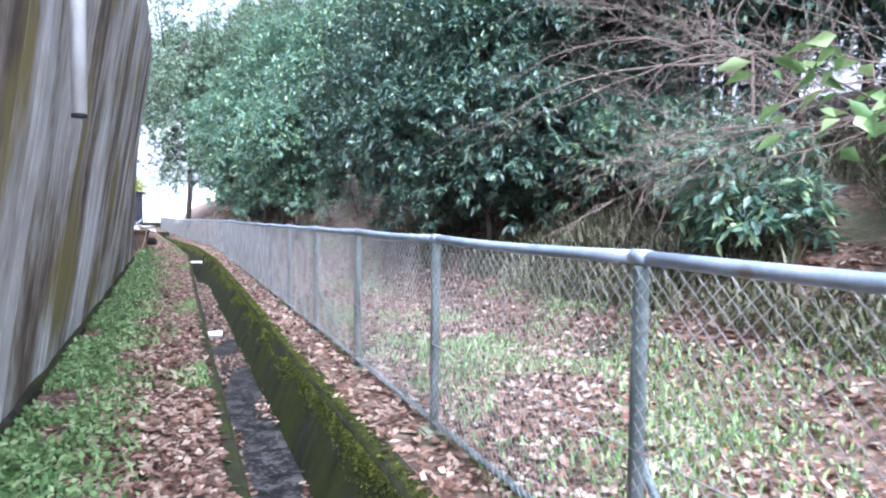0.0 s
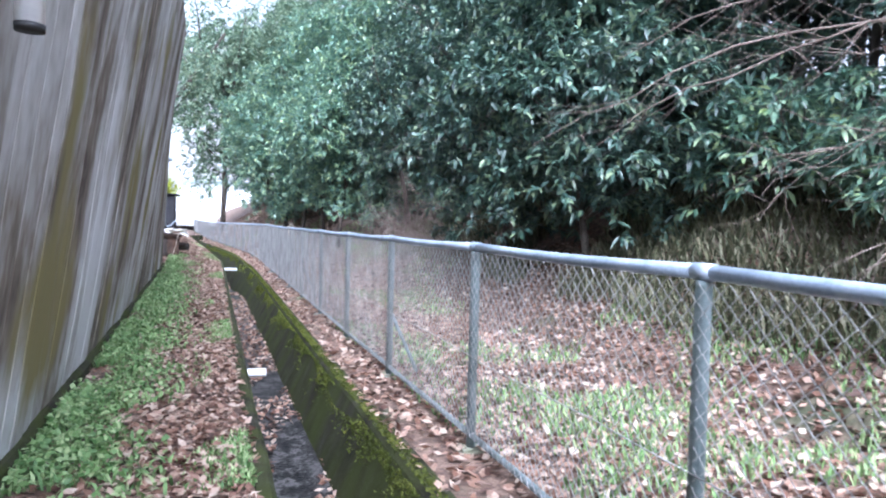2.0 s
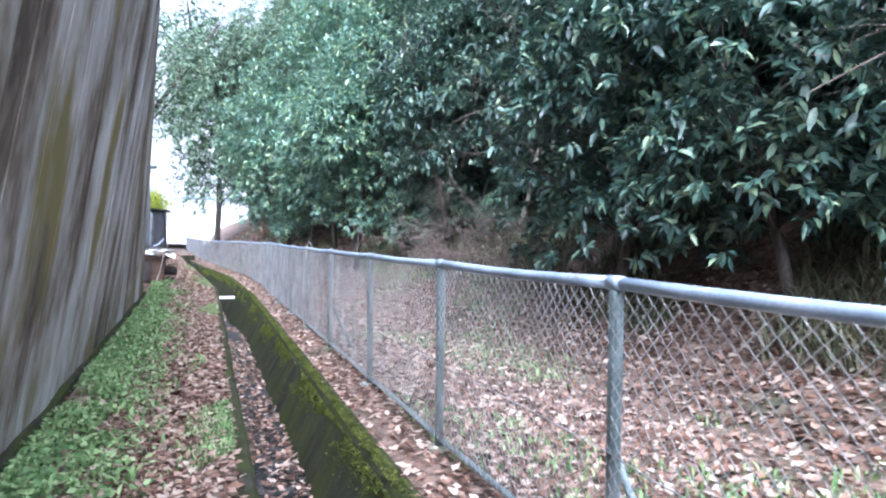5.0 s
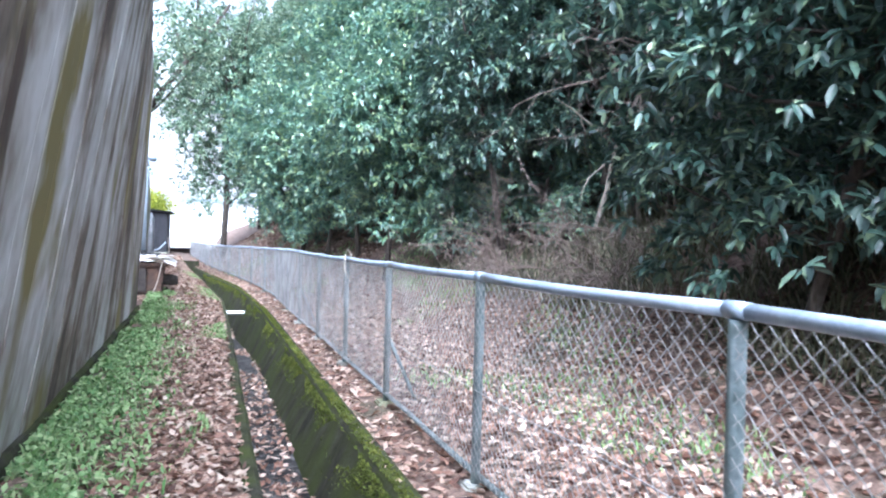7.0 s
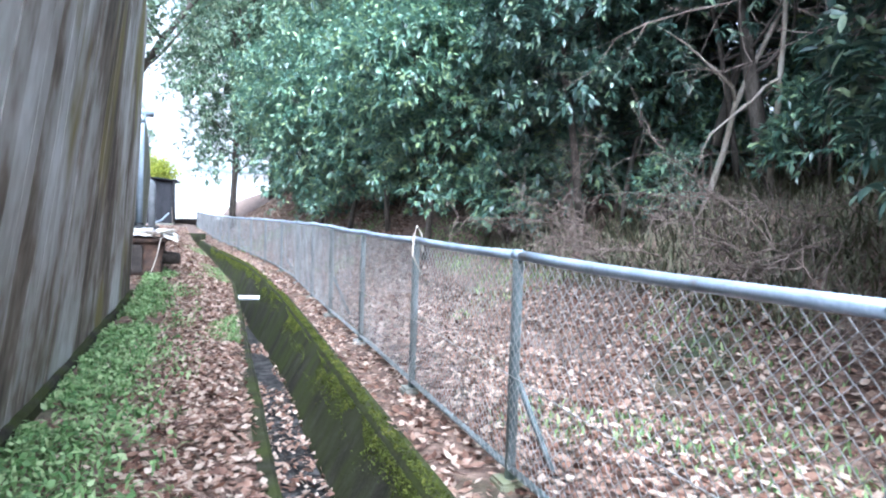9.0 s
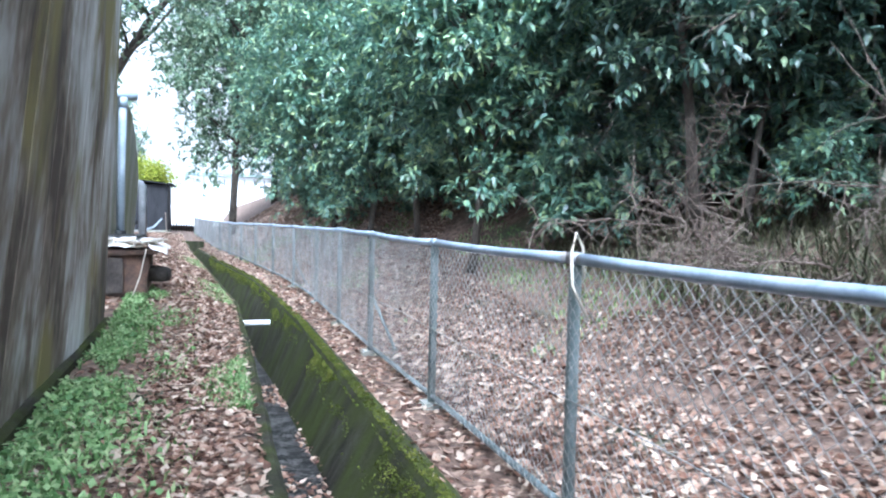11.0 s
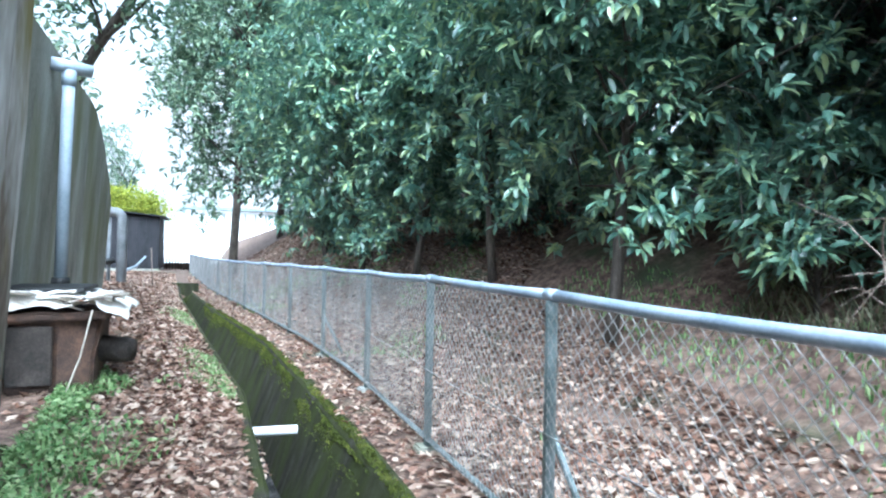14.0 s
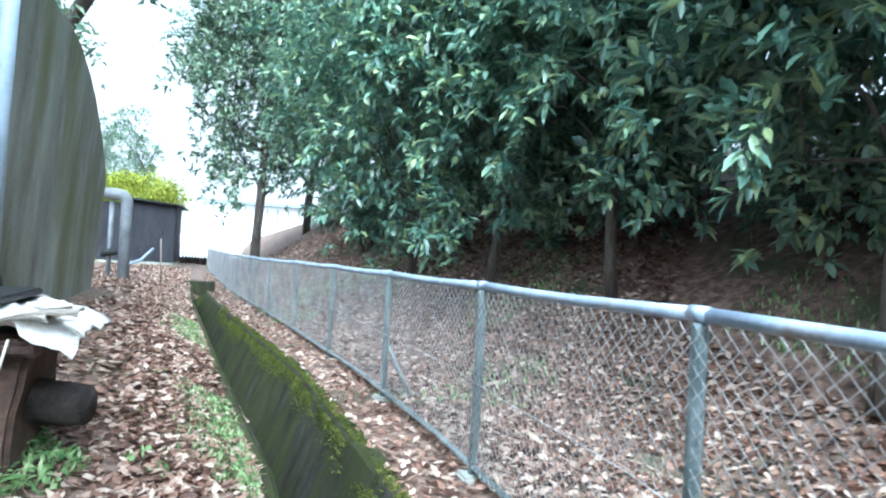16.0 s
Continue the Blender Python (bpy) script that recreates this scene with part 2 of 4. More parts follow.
rail_z = curve([(0, 1.37), (6, 1.355), (12, 1.32), (16, 1.305), (19, 1.29), (22, 1.31), (25, 1.28), (30, 1.26), (33.5, 1.23), (38, 1.23), (44, 1.27), (50, 1.28)])
foot_z = curve([(0, 0.12), (6, 0.11), (12, 0.08), (22, 0.07), (25, 0.12), (28, 0.2), (31, 0.25), (38, 0.33), (44, 0.52), (50, 0.55)])
path_z = curve([(0, 0.0), (22, 0.0), (25, 0.07), (27.5, 0.25), (31, 0.36), (38, 0.46), (49, 0.54), (60, 0.6)])
pile = curve([(22, 0.0), (25, 0.2), (28, 0.45), (36, 0.25), (42, 0.1), (50, 0)])


def hill(u, y):
    near = np.interp(y, [0, 20, 26, 60], [2.3, 2.2, 1.1, 0.9])
    return float(np.interp(u - near, [0, 1.4, 3.2, 9, 26, 60], [0, 0.85, 2.0, 4.2, 6.0, 8.0]))


def ground_z(x, y):
    l, r = drain_l(y), drain_r(y)
    n = 0.035 * noise.noise((x * 1.1, y * 1.1, 0)) + 0.015 * noise.noise((x * 4, y * 4, 3))
    if y > 60 or y < -12:
        n = 0
    if x <= l + 0.01:
        d = min(max((l - x) / 1.4, 0), 1.0)
        return path_z(y) + pile(y) * d + n * min(1, (l - x) * 4) - 0.01
    edge = min(foot_z(y) - 0.06, 0.6) if x >= r - 0.01 else 0
    u = x - fence_x(y)
    return edge + n * min(1, max(0, (x - r) * 3)) + hill(u, y) + 0.12 * max(0, min(1, u / 2)) * noise.noise((x * 0.5, y * 0.5, 7))


# ---- ground: one sheet with the drain's trench in it ----
def build_ground():
    ys = [-300, -120, -40, -12] + [-10 + 0.4 * i for i in range(176)] + [64, 72, 90, 130, 220, 400]
    left = [-300, -100, -40, -20, -12, -8, -5, -3.5, -2.6, -2, -1.7, -1.4, -1.2, -1.0, -0.8, -0.6, -0.4, -0.25, -0.1]
    right = [0.1, 0.25, 0.4, 0.6, 0.8, 1.1, 1.4, 1.7, 2.0, 2.4, 2.8, 3.2, 3.6, 4.0, 4.5, 5, 5.6, 6.4, 7.4, 8.6, 10, 12, 15, 20, 28, 45, 80, 300]
    verts = []
    for y in ys:
        l, r = drain_l(y), drain_r(y)
        h = drain_h(y) + 0.12 if drain_h(y) > 0.02 else 0.0
        for d in left:
            verts.append((l + d, y, ground_z(l + d, y)))
        verts.append((l - 0.005, y, ground_z(l - 0.005, y)))
        verts.append((l + 0.0, y, path_z(y) - h))
        verts.append((r + 0.06, y, path_z(y) - h if h else ground_z(r + 0.06, y)))
        verts.append((r + 0.065, y, ground_z(r + 0.065, y)))
        for d in right:
            verts.append((r + d, y, ground_z(r + d, y)))
    w = len(left) + len(right) + 4
    faces = [(j * w + i, j * w + i + 1, (j + 1) * w + i + 1, (j + 1) * w + i) for j in range(len(ys) - 1) for i in range(w - 1)]
    tagged(new("ground", mesh_of("ground", verts, faces, M_SOIL, True)), "brown soil with leaf litter and moss", "ground", kind="structure")


build_ground()


# ---- drain: two concrete walls and a bed ----
def sweep(name, section, y0, y1, step, material, parent, label=""):
    """A profile carried along the walk: section(y) gives its (x, z) corners."""
    ys = np.arange(y0, y1 + 1e-6, step)
    verts, faces = [], []
    for y in ys:
        s = section(y)
        verts += [(x, y, z) for x, z in s]
    k = len(s)
    for j in range(len(ys) - 1):
        faces += [(j * k + i, j * k + (i + 1) % k, (j + 1) * k + (i + 1) % k, (j + 1) * k + i) for i in range(k)]
    faces += [tuple(range(k)), tuple((len(ys) - 1) * k + i for i in range(k))[::-1]]
    return child(name, mesh_of(name, verts, faces, material), parent, label)


def wob(y, a=0.012, f=1.3, s=0.0):
    return a * noise.noise((y * f, s, 0.3)) + 0.4 * a * noise.noise((y * f * 5, s, 2.1))


drain = tagged(new("drain"), "narrow mossy concrete drain channel with a wet leaf-strewn bed", "drain", kind="structure")


def right_wall(y):
    r, z, b = drain_r(y), max(0.05, foot_z(y) - 0.05), path_z(y) - drain_h(y) - 0.1
    w = wob(y)
    return [(r - float(np.interp(y, [6, 18], [0.29, 0.38])), b), (r - 0.03 + w, z - 0.03), (r + w, z + wob(y, 0.008, 3, 5)), (r + 0.10, z + 0.005), (r + 0.12, b)]


def left_wall(y):
    l, z = drain_l(y), path_z(y)
    return [(l - 0.07, z - drain_h(y) - 0.1), (l - 0.07, z + 0.003), (l + 0.01 + wob(y, 0.01, 2, 3), z + 0.006), (l + 0.04 + wob(y, 0.012, 2, 3), z - 0.02), (l + 0.05, z - drain_h(y) - 0.1)]


def bed(y):
    l, r, z = drain_l(y), drain_r(y), path_z(y) - drain_h(y)
    return [(l + 0.05, z - 0.08), (l + 0.05, z + 0.01), ((l + r) / 2 - 0.08, z - 0.012), (r - 0.15, z + 0.01), (r - 0.15, z - 0.08)]


sweep("drain_wall", right_wall, -9, 38, 0.3, M_DRAIN, drain, "tall dark concrete side streaked with moss")
sweep("drain_wall", left_wall, -9, 38, 0.3, M_DRAIN, drain, "low dark concrete edge")
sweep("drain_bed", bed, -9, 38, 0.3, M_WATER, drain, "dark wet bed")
end = box_bm(-0.75, 37.9, -0.2, 0.0, 38.2, 0.52, 0.02)
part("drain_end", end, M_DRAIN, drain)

# ---- fence ----
def build_fence():
    fence = tagged(new("fence"), "weathered chain-link fence with grey steel posts and tubular top rail", "fence")
    step = 2.09
    posts = [1.92 + step * i + (0.1 if i == 6 else 0.0) for i in range(-3, 10)] + [22.58 + 2.03 * i for i in range(14)]
    for i, y in enumerate(posts):
        x, zt, zb = fence_x(y), rail_z(y) - 0.03, foot_z(y) - 0.35
        v, f = tube_data([(x, y, zb), (x, y, zt - 0.02), (x, y, zt)], [0.03, 0.03, 0.03], 10)
        post = child("post", mesh_of("post", v, f, M_POST, True), fence)
        child("post_footing", from_bm("post_footing", box_bm(x - 0.09, y - 0.09, zb, x + 0.09, y + 0.09, foot_z(y) - 0.03 + wob(y, 0.03), 0.015), M_CONC), post)
        v, f = tube_data([(x, y - 0.045, rail_z(y)), (x, y + 0.045, rail_z(y))], [0.0305, 0.0305], 12)
        child("clamp", mesh_of("clamp", v, f, M_STEEL, True), post)
        if i % 3 == 0:
            v, f = tube_data([(x + 0.02, y, 0.62), (x + 0.36, y + 0.02, foot_z(y) - 0.2)], [0.018, 0.018], 8)
            child("brace", mesh_of("brace", v, f, M_POST, True), post)
    for a, b in zip(posts, posts[1:]):
        pts = [(fence_x(y) + wob(y, 0.004), y, rail_z(y) - 0.012 * math.sin(math.pi * (y - a) / (b - a))) for y in np.linspace(a, b, 6)]
        child("top_rail", tube("top_rail", pts, [0.0275] * 6, M_STEEL, 12), fence)
        pts = [(fence_x(y), y, foot_z(y) + 0.03 + wob(y, 0.012, 2, 9)) for y in np.linspace(a, b, 4)]
        child("bottom_rail", tube("bottom_rail", pts, [0.021] * 4, M_POST, 8), fence)
        pts = [(fence_x(y) - 0.034, y, foot_z(y) + 0.56 + wob(y, 0.03, 0.8, 4)) for y in np.linspace(a, b, 8)]
        child("tension_wire", tube("tension_wire", pts, [0.003] * 8, M_WIRE, 5), fence)
        # woven diamonds of this bay
        cell, rad = 0.037, 0.0020
        verts, quads = [], []
        n = int((b - a) / cell)
        for k in range(n):
            y0 = a + (k + 0.5) * (b - a) / n
            zb, zt = foot_z(y0) + 0.035, rail_z(y0) - 0.03
            rows = 34
            zz = np.linspace(zb, zt, rows + 1)
            for r in range(rows + 1):
                turn = 1 if (r + k) % 2 else -1
                y = y0 + turn * cell * 0.5
                x = fence_x(y) - 0.03 + 0.0022 * turn + 0.012 * noise.noise((y * 1.7, zz[r] * 1.7, 1))
                o = len(verts)
                verts += [(x - rad, y, zz[r]), (x + rad, y - rad, zz[r]), (x + rad, y + rad, zz[r])]
                if r:
                    quads += [(o - 3, o - 2, o + 1, o), (o - 2, o - 1, o + 2, o + 1), (o - 1, o - 3, o, o + 2)]
        child("chain_link_mesh", fast_mesh("chain_link_mesh", np.array(verts), np.array(quads), M_WIRE), fence)


build_fence()
tie = [(1.80, 16.46, 1.02), (1.73, 16.50, 1.18), (1.745, 16.54, 1.33), (1.78, 16.56, 1.42), (1.83, 16.58, 1.35), (1.84, 16.58, 1.2)]
tagged(new("tie_wire", tube("tie_wire", tie, [0.008] * 6, M_STRING, 6)), "twisted pale wire tied round a fence post", "wire")

# ---- tall leaning wall of board-marked concrete ----
lean = curve([(-6, 0.13), (5, 0.14), (10, 0.165), (15, 0.16), (20, 0.09), (23.2, 0.05)])
wall_base = curve([(-6, -1.06), (8, -1.06), (15, -1.06), (23.2, -1.10)])
TOP = 4.75


def build_leaning_wall():
    wall = tagged(new("wall_left"), "tall leaning concrete wall, board-marked, streaked brown, grey and yellow", "wall", kind="structure")
    rng = random.Random(4)
    y = -6.0
    while y < 23.15:
        w = min(rng.uniform(0.18, 0.46), 23.2 - y)
        proud = rng.uniform(-0.004, 0.004)
        y1 = y + w
        top = TOP + rng.uniform(-0.03, 0.03) - (0.25 if y > 14.9 else 0)
        zs = np.linspace(-0.2, top, 12)
        cols = [(y + 0.0005, -0.02), (y + 0.003, 0.0), (y + w * 0.35, 0.004), (y + w * 0.7, 0.003), (y1 - 0.003, 0.0), (y1 - 0.0005, -0.02)]
        verts = []
        for z in zs:
            for yy, d in cols:
                x = wall_base(yy) + lean(yy) * max(z, -0.2) + d + proud + 0.02 * noise.noise((yy * 1.2, z * 0.7, 4)) + 0.007 * noise.noise((yy * 9, z * 3, 1))
                verts.append((x, yy, z))
            verts.append((wall_base(y1) + lean(y1) * z - 0.3, y1 - 0.001, z))
            verts.append((wall_base(y) + lean(y) * z - 0.3, y + 0.001, z))
        k = len(cols) + 2
        faces = [(j * k + i, j * k + (i + 1) % k, (j + 1) * k + (i + 1) % k, (j + 1) * k + i) for j in range(len(zs) - 1) for i in range(k)]
        faces += [tuple(range(k))[::-1], tuple((len(zs) - 1) * k + i for i in range(k))]
        child("board_panel", mesh_of("board_panel", verts, faces, M_WALL), wall)
        y = y1
    verts, faces, ys = [], [], np.linspace(-6, 23.2, 80)
    for yy in ys:
        x = wall_base(yy)
        top = 0.10 + 0.05 * noise.noise((yy * 0.8, 1, 1))
        verts += [(x - 0.1, yy, -0.2), (x - 0.1, yy, top), (x + 0.05, yy, top), (x + 0.07 + wob(yy, 0.01), yy, top - 0.03), (x + 0.07 + wob(yy, 0.01), yy, -0.2)]
    for j in range(len(ys) - 1):
        faces += [(j * 5 + i, j * 5 + i + 1, j * 5 + i + 6, j * 5 + i + 5) for i in range(4)]
    faces += [(0, 4, 3, 2, 1), tuple(79 * 5 + i for i in range(5))]
    child("footing", mesh_of("footing", verts, faces, M_DRAIN), wall, "low dark concrete footing along the wall")
    # white downpipe held near the top
    s = lambda yy, z: -0.52
    pipe = tagged(new("downpipe", tube("downpipe", [(s(4.75, 2.1), 4.75, 2.1), (s(4.75, 3.3), 4.75, 3.3), (s(4.75, 4.9), 4.75, 4.9)], [0.045] * 3, M_PVC, 16)), "white plastic downpipe fixed to the leaning wall", "pipe")
    # Solid black plug paints the shade inside the downpipe's lower end.
    child("opening", tube("opening", [(s(4.75, 2.096), 4.75, 2.096), (s(4.75, 2.12), 4.75, 2.12)], [0.046, 0.0465], M_BLACK, 16), pipe, "black plug standing for the shaded pipe mouth")
    for z in (2.95, 4.2):
        child("bracket", tube("bracket", [(wall_base(4.75) + 0.14 * z - 0.05, 4.75, z), (s(4.75, z) - 0.02, 4.75, z)], [0.012, 0.012], M_BLACK, 8), pipe)
        child("pipe_clip", tube("pipe_clip", [(s(4.75, z - 0.02), 4.75, z - 0.02), (s(4.75, z + 0.02), 4.75, z + 0.02)], [0.05, 0.05], M_BLACK, 16), pipe)


build_leaning_wall()


# ---- second wall ----
def build_second_wall():
    verts, n = [], 24
    ys = np.linspace(23.9, 31.0, n)
    for x_off in (0.0, -0.25):
        for y in ys:
            t = (y - 23.9) / 7.1
            x = -1.42 - 0.06 * t
            top = 3.55 - 0.1 * t - 1.2 * max(0, (t - 0.55) / 0.45) ** 2
            for z in np.linspace(0.0, top, 9):
                verts.append((x + x_off + 0.07 * (z - 1.5) + 0.012 * noise.noise((y * 2, z, 1)), y, z))
    k = 9
    faces = []
    for s in (0, 1):
        o = s * n * k
        for j in range(n - 1):
            for i in range(k - 1):
                q = (o + j * k + i, o + (j + 1) * k + i, o + (j + 1) * k + i + 1, o + j * k + i + 1)
                faces.append(q if s == 0 else q[::-1])
    o = n * k
    for j in range(n - 1):
        faces.append((j * k + k - 1, (j + 1) * k + k - 1, o + (j + 1) * k + k - 1, o + j * k + k - 1))
    for i in range(k - 1):
        a = (n - 1) * k
        faces.append((a + i, o + a + i, o + a + i + 1, a + i + 1))
        faces.append((i, i + 1, o + i + 1, o + i))
    tagged(new("wall_second", mesh_of("wall_second", verts, faces, M_CONC)), "low grey-green concrete wall with a rounded shoulder", "wall", kind="structure")


build_second_wall()


def build_pipes():
    p = tagged(new("drainpipe", tube("drainpipe", [(-1.19, 25.6, 1.15), (-1.18, 25.6, 2.2), (-1.16, 25.6, 3.3)], [0.06] * 3, M_GREYPVC, 18)), "thick grey-blue plastic drainpipe on the concrete wall", "pipe")
    child("tee_cap", tube("tee_cap", [(-1.32, 25.5, 3.34), (-1.16, 25.6, 3.34), (-0.98, 25.72, 3.34)], [0.068] * 3, M_GREYPVC, 18), p)
    child("collar", tube("collar", [(-1.162, 25.6, 3.14), (-1.16, 25.6, 3.3)], [0.07, 0.07], M_GREYPVC, 18), p)
    child("pipe_base", tube("pipe_base", [(-1.19, 25.6, 1.08), (-1.19, 25.6, 1.17)], [0.095, 0.08], M_BLACK, 18), p)
    gx, gy = -1.68, 35.0
    arc = [(gx, gy, 0.5), (gx, gy, 2.15)] + [(gx - 0.18 * (1 - math.cos(a)), gy, 2.15 + 0.18 * math.sin(a)) for a in np.linspace(0.2, 1.57, 6)] + [(gx - 0.5, gy, 2.33)]
    b = tagged(new("bent_pipe", tube("bent_pipe", arc, [0.11] * len(arc), M_DARKPIPE, 16)), "fat grey bent pipe rising from the leafy ground", "pipe")
    child("thin_pipe", tube("thin_pipe", [(gx - 0.28, gy + 0.05, 0.5), (gx - 0.28, gy + 0.05, 2.2)], [0.045, 0.045], M_DARKPIPE, 12), b)
    child("valve", tube("valve", [(gx - 0.4, gy - 0.1, 1.15), (gx - 0.12, gy - 0.1, 1.2)], [0.08, 0.06], M_BLACK, 10), b)
    child("tap_rod", tube("tap_rod", [(gx + 0.05, gy, 0.95), (gx + 0.3, gy, 1.05), (gx + 0.52, gy, 1.3)], [0.035, 0.03, 0.022], M_GREYPVC, 10), b)
    tagged(new("garden_stake", tube("garden_stake", [(gx + 0.62, gy + 1, 0.4), (gx + 0.56, gy + 1, 1.5)], [0.016, 0.014], M_TWIG, 8)), "thin pale stake in the leafy ground", "stake")
    for y, x, z, ln, mat_ in ((24.1, 0.56, -0.15, 0.48, M_PVC), (9.25, 0.47, -0.10, 0.18, M_PVC)):
        o = tagged(new("outlet_pipe", tube("outlet_pipe", [(x - 0.25, y, z), (x + ln - 0.02, y - 0.01, z - 0.005), (x + ln, y - 0.01, z - 0.006)], [0.042] * 3, mat_, 18)), "short white plastic pipe jutting over the drain", "pipe", group="outlets over the drain")
        # Bore shade is a black disc set in the solid pipe's end.
        child("pipe_mouth", tube("pipe_mouth", [(x + ln - 0.01, y - 0.01, z - 0.006), (x + ln + 0.003, y - 0.01, z - 0.006)], [0.034, 0.034], M_BLACK, 16), o, "black plug standing for the shaded pipe mouth")


build_pipes()


# ---- rusty drum-like box with a torn sheet on it ----
def build_junk():
    z0 = ground_z(-0.98, 24.9) - 0.02
    b = tagged(new("burn_box"), "rusty broken iron box standing on the leafy ground", "box")
    bm = box_bm(-1.40, 24.45, z0 - 0.05, -0.70, 25.25, z0 + 0.62, 0.03)
    bmesh.ops.subdivide_edges(bm, edges=bm.edges[:], cuts=3, use_grid_fill=True)
    for v in bm.verts:
        v.co += 0.03 * noise.noise_vector(v.co * 3)
        v.co.x += 0.05 * (v.co.z - z0)
    part("body", bm, M_RUST, b)
    bm = box_bm(-1.48, 24.35, z0 + 0.60, -0.58, 25.35, z0 + 0.68, 0.02)
    bmesh.ops.subdivide_edges(bm, edges=bm.edges[:], cuts=4, use_grid_fill=True)
    for v in bm.verts:
        v.co += 0.06 * noise.noise_vector(v.co * 2.5)
    part("lid", bm, M_RUST, b, "warped rusty lid")
    part("upper_plate", box_bm(-1.48, 24.50, z0 + 0.84, -0.80, 25.30, z0 + 0.88, 0.01), M_BLACK, b, "dark flat plate")
    # Solid black panel stands for the dark inside of the box.
    part("opening", box_bm(-1.37, 24.385, z0 + 0.04, -1.02, 24.44, z0 + 0.55, 0.01), M_NEARBLACK, b, "black panel standing for the shaded opening")
    # torn sheet
    n, m = 22, 16
    verts = []
    for side in (0, 1):
        for i in range(n):
            for j in range(m):
                x, y = -1.38 + 0.95 * i / (n - 1), 24.30 + 1.05 * j / (m - 1)
                u = i / (n - 1)
                z = z0 + 0.80 + 0.09 * noise.noise((x * 5, y * 5, 2)) + 0.03 * noise.noise((x * 14, y * 14, 5)) - 0.20 * max(0, u - 0.72) ** 1.2 * 3 - 0.25 * max(0, 24.45 - y)
                if j == 0 or i == n - 1:
                    x += 0.05 * noise.noise((y * 9, x * 9, 1))
                    y += 0.05 * noise.noise((x * 9, y * 9, 4))
                verts.append((x, y, z + 0.012 * side))
    faces = []
    w = n * m
    for i in range(n - 1):
        for j in range(m - 1):
            q = (i * m + j, (i + 1) * m + j, (i + 1) * m + j + 1, i * m + j + 1)
            faces += [q[::-1], tuple(a + w for a in q)]
    ring = [i * m for i in range(n)] + [(n - 1) * m + j for j in range(1, m)] + [i * m + m - 1 for i in range(n - 2, -1, -1)] + [j for j in range(m - 2, 0, -1)]
    for a, c in zip(ring, ring[1:] + ring[:1]):
        faces.append((a, c, c + w, a + w))
    tagged(new("torn_sheet", mesh_of("torn_sheet", verts, faces, M_SHEET, True)), "torn dirty white sheet lying over the rusty box", "sheet")
    rng = random.Random(9)
    for k in range(9):
        cx, cy = rng.uniform(-1.3, -0.5), rng.uniform(24.32, 24.7)
        bm = bmesh.new()
        bmesh.ops.create_grid(bm, x_segments=5, y_segments=4, size=0.5, matrix=pose(cx, cy, z0 + 0.74 + 0.012 * k, rng.uniform(-25, 10), rng.uniform(-8, 22), rng.uniform(-30, 30)) @ Matrix.Diagonal((rng.uniform(0.2, 0.34), rng.uniform(0.14, 0.24), 1, 1)))
        r = bmesh.ops.extrude_face_region(bm, geom=bm.faces[:])
        for e in r["geom"]:
            if isinstance(e, bmesh.types.BMVert):
                e.co.z += 0.012
        for v in bm.verts:
            v.co += 0.035 * noise.noise_vector(v.co * 7)
        tagged(new("bark_flake", from_bm("bark_flake", bm, M_SHEET if k % 3 else M_PALEBARK)), "curled dirty white flake on the rusty box", "flake", group="flakes on the rusty box")
    log = tagged(new("log", tube("log", [(-0.83, 24.85, z0 + 0.30), (-0.68, 24.80, z0 + 0.30), (-0.50, 24.75, z0 + 0.29), (-0.42, 24.72, z0 + 0.29)], [0.12, 0.125, 0.12, 0.105], M_NEARBLACK, 14)), "dark log end poking out of the rusty box", "log")
    pts = [(-0.70, 24.30, z0 + 0.70), (-0.74, 24.28, z0 + 0.5), (-0.78, 24.26, z0 + 0.3), (-0.84, 24.24, z0 + 0.12), (-0.88, 24.22, z0 + 0.0)]
    tagged(new("string", tube("string", pts, [0.007] * 5, M_STRING, 6)), "loose pale string hanging from the torn sheet", "string")


build_junk()


# ---- shed ----
def build_shed():
    s = tagged(new("shed"), "small dark sheet-metal shed with a flat sloping roof", "shed")
    y0, y1, x0, x1, z0, z1 = 48.5, 51.5, -5.2, -1.75, 0.6, 2.85
    part("body", box_bm(x0, y0, z0, x1, y1, z1, 0.02), M_SHED, s)
    for i in range(9):
        x = x0 + 0.12 + i * (x1 - x0 - 0.24) / 8
        part("rib", box_bm(x - 0.012, y0 - 0.015, z0 + 0.05, x + 0.012, y0 + 0.004, z1 - 0.05, 0), M_SHED, s)
    bm = box_bm(x0 - 0.2, y0 - 0.25, z1 + 0.0, x1 + 0.25, y1 + 0.2, z1 + 0.07, 0.015)
    for v in bm.verts:
        v.co.z += (x1 - v.co.x) * 0.09
    part("roof", bm, M_SHED, s, "thin dark overhanging roof")
    part("sill", box_bm(x0 - 0.03, y0 - 0.03, z0 - 0.3, x1 + 0.03, y1, z0 + 0.03, 0.02), M_CONC, s)


build_shed()

